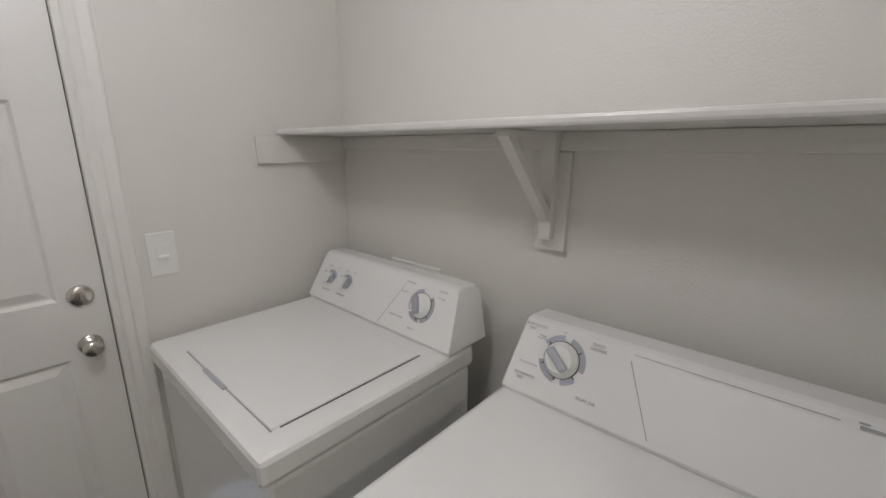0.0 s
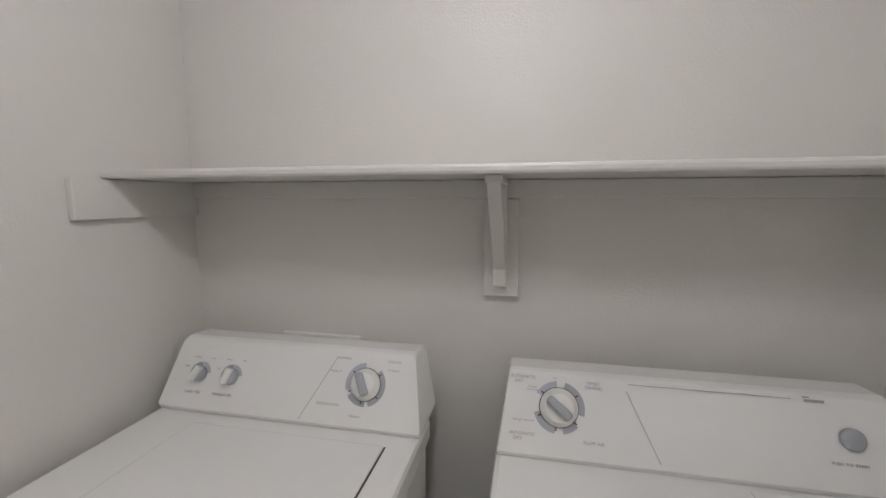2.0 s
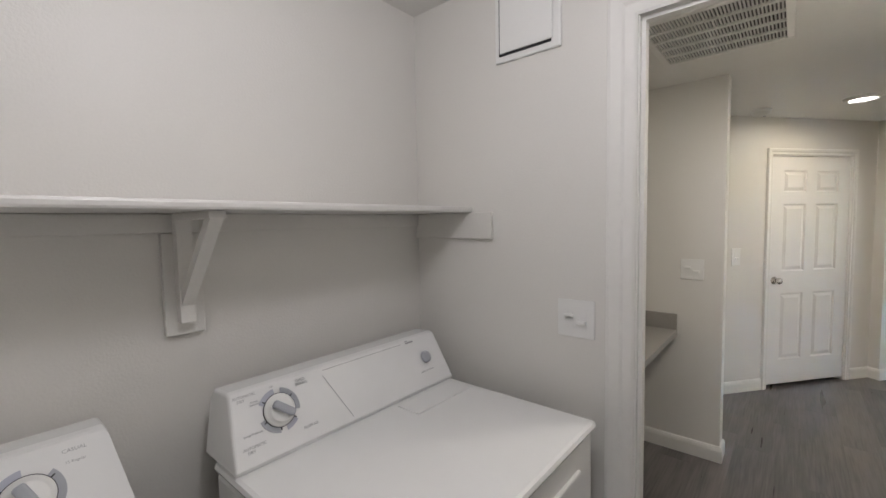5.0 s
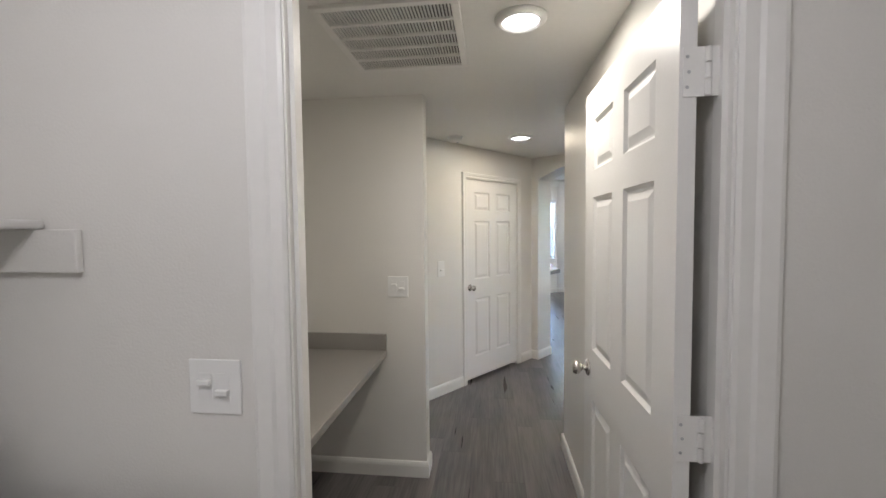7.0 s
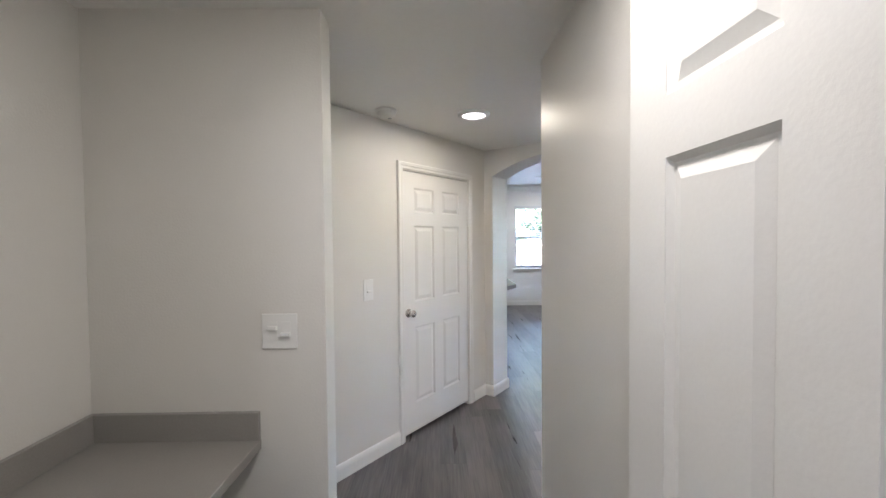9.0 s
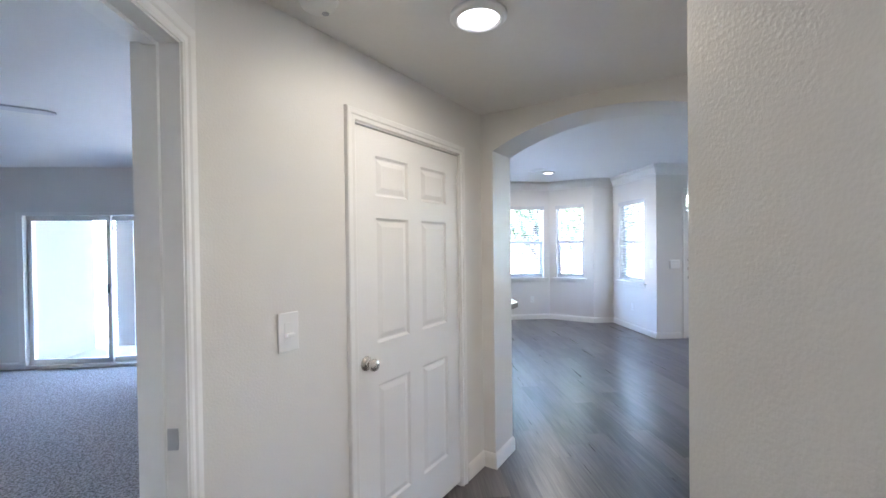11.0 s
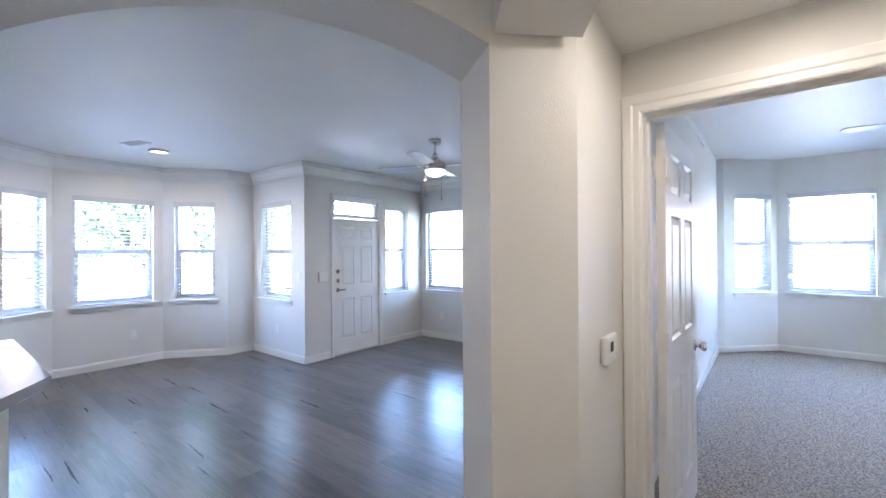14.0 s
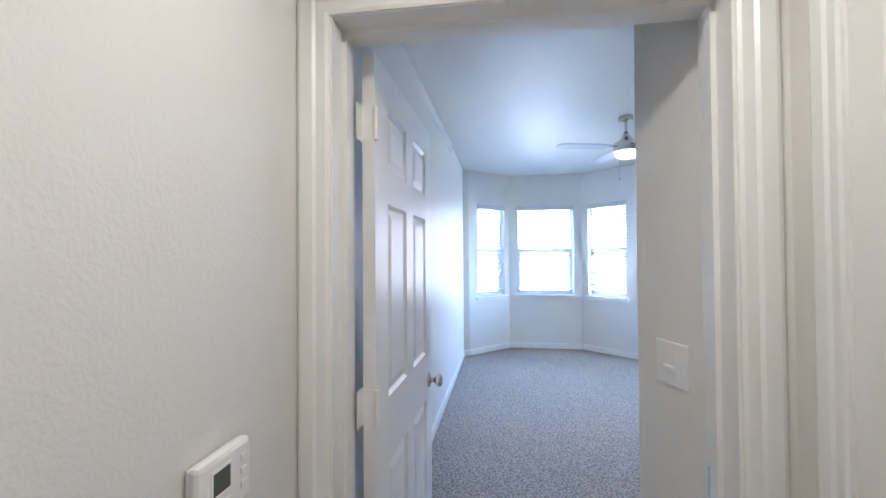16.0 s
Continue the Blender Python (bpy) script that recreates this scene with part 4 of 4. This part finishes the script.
# ---- hall things ----
desk = thing("built_in_desk", pose(0, 0, 0), "grey laminate desk top built into the hall niche", "desk")
part("top", boxes((0.592, 2.028, 0.385, 0.983, 0.745, 0.782), bevel=0.004), M_DESK, desk)
part("backsplash", boxes((0.592, 2.028, 0.964, 0.983, 0.782, 0.882), bevel=0.002), M_DESK, desk)
part("side_splash", boxes((2.009, 2.028, 0.387, 0.963, 0.782, 0.882), bevel=0.002), M_DESK, desk)
part("side_splash", boxes((0.592, 0.611, 0.387, 0.963, 0.782, 0.882), bevel=0.002), M_DESK, desk)
part("wall_cleat", boxes((2.008, 2.028, 0.50, 0.95, 0.69, 0.745)), M_DESK, desk)

grille = thing("return_air_grille", pose(1.03, -0.14, 2.30), "large white return air grille on the hall ceiling", "air grille")
part("frame", boxes((0, 0.03, 0, 0.53, -0.014, 0.0), (0.57, 0.60, 0, 0.53, -0.014, 0), (0.03, 0.57, 0, 0.03, -0.014, 0), (0.03, 0.57, 0.50, 0.53, -0.014, 0), bevel=0.003), M_TRIM, grille)
part("filter", boxes((0.03, 0.57, 0.03, 0.50, -0.003, -0.001)), M_DUCT, grille, "dark filter behind the fins")
for i in range(5):
    x = 0.03 + 0.54 * i / 5
    if i:
        part("bar", boxes((x - 0.006, x + 0.006, 0.03, 0.50, -0.0135, -0.003)), M_TRIM, grille)
fin = boxes((0.0, 0.540, -0.0016, 0.0016, -0.012, -0.003))
fin_me = part("fin", fin, M_TRIM, grille).data
bpy.data.objects.remove(bpy.data.objects["fin"])
for i in range(38):
    o = new("fin", fin_me)
    o.parent = grille
    o.matrix_basis = pose(0.03, 0.036 + i * 0.0125, 0, 18)


def disc_lamp(x, y, z, r, label):
    d = thing("ceiling_light", pose(x, y, z), label, "ceiling light")
    part("trim_ring", lathe([(r * 0.70, -0.004), (r * 0.74, -0.020), (r * 0.86, -0.022), (r, -0.010), (r, 0), (r * 0.70, 0)], 40), M_PLASTIC, d, "", True)
    part("diffuser", lathe([(0, -0.014), (r * 0.5, -0.0135), (r * 0.72, -0.011), (r * 0.72, -0.004), (0, -0.004)], 40), M_GLOW, d, "glowing frosted diffuser", True)
    return d


disc_lamp(1.22, -0.36, 2.30, 0.096, "round white flush ceiling light, switched on")
disc_lamp(3.27, -0.50, 2.30, 0.105, "round white flush ceiling light, switched on")
disc_lamp(2.84, -2.18, 2.30, 0.115, "round white flush ceiling light in the vestibule, switched on")
disc_lamp(8.32, -2.49, 2.60, 0.10, "round white recessed ceiling light, switched on")
sm = thing("smoke_detector", pose(3.19, 0.06, 2.30), "round white smoke detector on the hall ceiling", "smoke detector")
part("base", lathe([(0, 0), (0.068, 0), (0.068, -0.012), (0, -0.012)], 32), M_PLASTIC, sm)
part("cover", lathe([(0.062, -0.012), (0.060, -0.020), (0.056, -0.034), (0.040, -0.044), (0, -0.046)], 32), M_PLASTIC, sm, "", True)
part("test_button", lathe([(0, -0.046), (0.012, -0.0455), (0.012, -0.050), (0, -0.050)], 16, pose(0.02, -0.02, 0.003)), M_GREY, sm)

th = thing("thermostat", pose(3.4135, -2.385, 1.094, 0, 0, 90), "white rounded wall thermostat with a small display", "thermostat")
part("backplate", boxes((-0.056, 0.056, 0, 0.006, -0.046, 0.046), bevel=0.002), M_PLASTIC, th)
part("case", boxes((-0.062, 0.062, 0.006, 0.028, -0.053, 0.053), bevel=0.009), M_PLASTIC, th)
part("display", boxes((-0.006, 0.034, 0.028, 0.0288, -0.006, 0.030)), M_LCD, th, "dark display")
part("display_frame", boxes((-0.010, -0.006, 0.028, 0.0296, -0.010, 0.034), (0.034, 0.038, 0.028, 0.0296, -0.010, 0.034), (-0.006, 0.034, 0.028, 0.0296, -0.010, -0.006), (-0.006, 0.034, 0.028, 0.0296, 0.030, 0.034)), M_PLASTIC, th)
for x, z in ((-0.040, 0.024), (-0.040, 0.002), (-0.040, -0.020), (0.004, -0.026), (0.026, -0.026)):
    part("button", boxes((x - 0.008, x + 0.008, 0.028, 0.031, z - 0.006, z + 0.006), bevel=0.001), M_PLASTIC, th)

ds = thing("door_stop", Matrix.Translation((*apt(0.045, -0.012), 0.05)) @ pose(0, 0, 0, 0, 0, -38), "small spring door stop on the baseboard", "door stop")
part("spring", lathe([(0, 0), (0.009, 0), (0.006, 0.006), (0.0055, 0.065), (0, 0.065)], 10, pose(0, 0, 0, 0, 80)), M_STEEL, ds)
part("tip", lathe([(0, 0.065), (0.008, 0.065), (0.008, 0.08), (0, 0.08)], 10, pose(0, 0, 0, 0, 80)), M_RUBBER_GAP, ds)

# ---- living room things ----


def ceiling_fan(x, y, z, turn, label, rod=0.17):
    f = thing("ceiling_fan", pose(x, y, z, 0, 0, turn), label, "ceiling fan")
    part("canopy", lathe([(0, 0), (0.062, 0), (0.064, -0.030), (0.056, -0.045), (0.014, -0.050), (0, -0.050)], 28), M_CHROME, f, "", True)
    part("down_rod", lathe([(0, -0.05), (0.012, -0.05), (0.012, -rod), (0, -rod)], 12), M_CHROME, f)
    b = -rod
    part("motor_housing", lathe([(0, b + 0.03), (0.018, b + 0.03), (0.028, b), (0.050, b - 0.035), (0.085, b - 0.060), (0.108, b - 0.075), (0.112, b - 0.10), (0.112, b - 0.135), (0.104, b - 0.150), (0, b - 0.150)], 32), M_CHROME, f, "brushed nickel motor housing", True)
    part("lamp_bowl", lathe([(0.100, b - 0.150), (0.098, b - 0.170), (0.080, b - 0.195), (0.045, b - 0.210), (0, b - 0.214)], 32), M_BOWL, f, "glowing frosted bowl", True)
    for i in range(4):
        m = pose(0, 0, b - 0.105, 0, 0, 90 * i)
        bm = bmesh.new()
        out = [(0.17, -0.050), (0.30, -0.062), (0.55, -0.066), (0.62, -0.055), (0.645, -0.02), (0.645, 0.02), (0.62, 0.055), (0.55, 0.066), (0.30, 0.062), (0.17, 0.050)]
        lo = [bm.verts.new((p, q, -0.004)) for p, q in out]
        hi = [bm.verts.new((p, q, 0.004)) for p, q in out]
        bm.faces.new(lo)
        bm.faces.new(hi)
        for j in range(len(out)):
            k = (j + 1) % len(out)
            bm.faces.new((lo[j], lo[k], hi[k], hi[j]))
        bl = part("blade", moved(bm, m @ pose(0, 0, 0, 5)), M_BLADE, f, "silver-grey fan blade")
        part("blade_iron", moved(boxes((0.105, 0.20, -0.018, 0.018, 0.004, 0.010), bevel=0.002), m @ pose(0, 0, 0, 5)), M_CHROME, bl)
    for dx, ln in ((0.09, 0.26), (-0.085, 0.30)):
        c = part("pull_chain", lathe([(0, 0), (0.0016, 0), (0.0016, -ln), (0, -ln)], 6, pose(dx, 0.05, b - 0.13)), M_CHROME, f)
        part("chain_bob", lathe([(0, 0), (0.005, -0.004), (0.006, -0.025), (0, -0.03)], 8, pose(dx, 0.05, b - 0.13 - ln)), M_CHROME, c)
    return f


ceiling_fan(5.64, -4.12, 2.60, 20, "brushed nickel four-blade ceiling fan with its lamp on")
ceiling_fan(1.84, -5.70, 2.70, 12, "brushed nickel four-blade bedroom ceiling fan, lamp on")
ceiling_fan(3.75, 2.15, 2.44, 30, "brushed nickel ceiling fan in the side bedroom")
lamp("living_fan_light", 5.64, -4.12, 2.20, 0.15, 0.16, WARM)
lamp("bedroom_fan_light", 1.84, -5.70, 2.30, 0.12, 0.16, WARM)

cv = thing("ceiling_register", pose(8.12, -2.22, 2.60, 0, 0, 20), "small white supply register on the living room ceiling", "vent")
part("frame", boxes((-0.15, 0.15, -0.06, -0.045, -0.008, 0), (-0.15, 0.15, 0.045, 0.06, -0.008, 0), (-0.15, -0.135, -0.045, 0.045, -0.008, 0), (0.135, 0.15, -0.045, 0.045, -0.008, 0)), M_TRIM, cv)
# Flat near-black sheet paints the shade of the duct behind the louvres.
part("duct_dark", boxes((-0.135, 0.135, -0.045, 0.045, -0.003, -0.001)), M_SHADOW, cv)
for i in range(5):
    part("louvre", boxes((-0.135, 0.135, -0.036 + i * 0.018, -0.030 + i * 0.018, -0.007, -0.003)), M_TRIM, cv)

al = thing("alarm_keypad", pose(7.65, -4.17, 1.115, 0, 0, 90), "white alarm keypad beside the front door", "keypad")
part("case", boxes((-0.075, 0.075, 0, 0.03, -0.065, 0.065), bevel=0.006), M_PLASTIC, al)
part("flap", boxes((-0.07, 0.07, 0.030, 0.036, -0.06, 0.015), bevel=0.003), M_PLASTIC, al)
switch_plate(pose(7.78, -3.90, 1.12), 1, "white light switch beside the living room window")
outlet(pose(8.32, -3.90, 0.38), "white power outlet under the living room window")
outlet(pose(9.48, -2.55, 0.38, 0, 0, 90), "white power outlet under the bay window")
outlet(pose(7.20, -6.17, 0.38, 0, 0, 0), "white power outlet under the corner window")

bar = thing("breakfast_bar", pose(0, 0, 0), "grey breakfast bar with a low white painted base", "bar counter")
part("bar_top", prism([(5.28, -1.165), (6.45, -1.165), (6.45, -0.60), (4.95, -0.60), (5.02, -0.99)], 0.905, 0.95), M_BAR, bar, "smooth grey counter top")
part("bar_base", prism([(5.38, -1.05), (6.40, -1.05), (6.40, -0.65), (5.2, -0.65), (5.22, -0.90)], 0, 0.905), M_WALL, bar, "painted base wall")

# ---- outside ----
ground = tagged(part("ground", prism([(-400, -400), (400, -400), (400, 400), (-400, 400)], -0.30, -0.16), M_GRASS), "mown lawn round the building", "ground", kind="structure")
tagged(part("patio", boxes((7.26, 8.9, 1.0, 5.0, -0.159, -0.03)), M_CONC), "pale concrete patio slab", "patio", kind="structure")
# Unseen slab, added to keep sky light off the patio wall.
tagged(part("patio_roof", boxes((7.262, 8.9, 0.9, 5.0, 2.702, 2.80)), M_STUCCO), "pale patio roof slab, unseen, put in to shade the patio", "roof", kind="structure")
tagged(part("patio_wall", boxes((7.26, 8.32, 4.47, 4.61, -0.03, 2.7)), M_STUCCO), "pale stucco patio wall", "wall", kind="structure")
tagged(part("patio_column", boxes((8.40, 8.62, 3.96, 4.22, -0.03, 2.7), bevel=0.01), M_STUCCO), "square pale stucco patio column", "column", kind="structure")
tagged(part("pavement", boxes((9.9, 13.95, -60, 60, -0.1595, -0.145), (-3, 9.9, -15.4, -12.6, -0.1595, -0.145)), M_CONC), "pale concrete pavement beside the building", "pavement", kind="structure")
tagged(part("porch", boxes((7.81, 9.4, -7.2, -4.06, -0.159, -0.02)), M_CONC), "concrete entrance porch", "porch", kind="structure")
tagged(part("path", boxes((9.4, 13.96, -5.6, -4.4, -0.159, -0.13)), M_CONC), "concrete garden path", "path", kind="structure")
tagged(part("road", boxes((14.0, 21.0, -60, 60, -0.159, -0.14)), M_ROAD), "grey asphalt car park road", "road", kind="structure")
tagged(part("road", boxes((-60, 13.9, -22, -15.5, -0.158, -0.139)), M_CONC), "pale concrete drive behind the bedroom", "road", kind="structure")


def tree(x, y, h, spread, label, n=2600):
    t = thing("tree", pose(x, y, -0.17), label, "tree", "street trees")
    rng = random.Random(int(x * 31 + y * 7))
    bm = lathe([(0.16, 0), (0.12, 0.5), (0.10, h * 0.4), (0.05, h * 0.75), (0.02, h * 0.9)], 10)
    tips = []
    for i in range(11):
        a, q = rng.uniform(0, 6.28), rng.uniform(0.35, 0.8)
        r = spread * rng.uniform(0.5, 0.95) * (1.15 - 0.6 * abs(q - 0.5))
        p0, p1 = Vector((0, 0, h * q * 0.75)), Vector((r * math.cos(a), r * math.sin(a), h * (q * 0.75 + 0.2)))
        tips += [p0.lerp(p1, f) for f in (0.45, 0.7, 0.9, 1.0)]
        d = (p1 - p0)
        limb = lathe([(0.045, 0), (0.03, d.length * 0.5), (0.008, d.length)], 6, Matrix.Translation(p0) @ d.to_track_quat("Z", "Y").to_matrix().to_4x4())
        me = bpy.data.meshes.new("limb")
        limb.to_mesh(me)
        limb.free()
        bm.from_mesh(me)
        bpy.data.meshes.remove(me)
    part("trunk", bm, M_BARK, t)
    verts, faces = [], []
    for i in range(n):
        c = rng.choice(tips) + Vector((rng.gauss(0, 0.34), rng.gauss(0, 0.34), rng.gauss(0.05, 0.28)))
        e = Euler((rng.uniform(0, 6.28), rng.uniform(0, 6.28), rng.uniform(0, 6.28))).to_matrix()
        s = rng.uniform(0.06, 0.13)
        k = len(verts)
        for px, py, pz in ((-s, 0, 0), (0, -s * 0.5, s * 0.15), (s, 0, 0), (0, s * 0.5, s * 0.15)):
            verts.append(c + e @ Vector((px, py, pz)))
        faces.append((k, k + 1, k + 2, k + 3))
    me = bpy.data.meshes.new("crown")
    me.from_pydata([tuple(v) for v in verts], [], faces)
    me.materials.append(M_LEAF)
    o = new("crown", me)
    o.parent = t


tree(12.6, -3.6, 4.6, 1.6, "small green street tree on the lawn outside the bay window")
tree(13.0, -6.8, 5.2, 1.8, "small green street tree beside the garden path")
tree(4.6, -14.0, 5.0, 1.8, "small green tree behind the bedroom")


def house(x0, x1, y0, y1, face, label):
    """A two-storey house across the road; face names the side with windows."""
    h = thing("apartment_building", pose((x0 + x1) / 2, (y0 + y1) / 2, -0.17), label, "building")
    hx, hy = (x1 - x0) / 2, (y1 - y0) / 2
    part("wall", boxes((-hx, hx, -hy, hy, 0, 5.6)), M_BRICK, h)
    bm = bmesh.new()
    e = 0.5
    v = [bm.verts.new(p) for p in ((-hx - e, -hy - e, 5.6), (hx + e, -hy - e, 5.6), (hx + e, hy + e, 5.6), (-hx - e, hy + e, 5.6), (-hx * 0.3, -hy * 0.6, 7.6), (hx * 0.3, -hy * 0.6, 7.6), (hx * 0.3, hy * 0.6, 7.6), (-hx * 0.3, hy * 0.6, 7.6))]
    for f in ((0, 1, 5, 4), (1, 2, 6, 5), (2, 3, 7, 6), (3, 0, 4, 7), (4, 5, 6, 7), (3, 2, 1, 0)):
        bm.faces.new([v[i] for i in f])
    part("roof", bm, M_ROOF, h)
    span = hy if face == "x" else hx
    n = int(span * 2 / 2.6)
    for i in range(n):
        c = -span + 1.3 + i * 2.6
        for z in (0.9, 3.6):
            tall = 1.45
            door = z < 1 and i % 3 == 1
            z0, z1 = (0.0, 2.1) if door else (z, z + tall)
            if face == "x":
                fr, pn = (-hx - 0.06, -hx, c - 0.62, c + 0.62, z0, z1 + 0.08), (-hx - 0.07, -hx - 0.05, c - 0.52, c + 0.52, z0 + 0.06, z1)
            else:
                fr, pn = (c - 0.62, c + 0.62, hy, hy + 0.06, z0, z1 + 0.08), (c - 0.52, c + 0.52, hy + 0.05, hy + 0.07, z0 + 0.06, z1)
            w = part("door" if door else "window", boxes(fr), M_TRIM, h)
            part("pane", boxes(pn), M_WINDARK, w)


house(24, 34, -16, 12, "x", "two-storey brick apartment building across the road")
house(-12, 14, -36, -26, "y", "two-storey brick apartment building behind the drive")

# ---- floor planks ----
PW, PL = 0.18, 1.22


def plank_mesh(length):
    bm = bmesh.new()
    c = 0.0006
    lo = [bm.verts.new(p) for p in ((0, 0, -0.006), (length, 0, -0.006), (length, PW, -0.006), (0, PW, -0.006))]
    md = [bm.verts.new((v.co.x, v.co.y, -0.0004)) for v in lo]
    hi = [bm.verts.new(p) for p in ((c, c, 0), (length - c, c, 0), (length - c, PW - c, 0), (c, PW - c, 0))]
    for a, b in ((lo, md), (md, hi)):
        for i in range(4):
            bm.faces.new((a[i], a[(i + 1) % 4], b[(i + 1) % 4], b[i]))
    bm.faces.new(hi)
    bmesh.ops.recalc_face_normals(bm, faces=bm.faces)
    me = bpy.data.meshes.new("plank")
    bm.to_mesh(me)
    bm.free()
    me.materials.append(M_PLANK)
    return me


PLANK = plank_mesh(PL - 0.0003)
rng = random.Random(5)
y = -6.20
while y < 1.0:
    x = rng.uniform(-PL, 0)
    lo, hi = (0.45, 5.0) if y > -0.3 else (0.45, 9.5) if y > -1.0 else (2.2, 9.5) if y > -2.8 else (3.5, 9.5)
    if y > -0.3:
        hi = 9.0
    if y < -4.1:
        hi = 7.7
    x += lo
    while x < hi:
        if not (y > 0.45 and x > 2.15):
            o = new("plank", PLANK)
            o.parent = floor
            o.location = (x, y, 0)
        x += PL
    y += PW
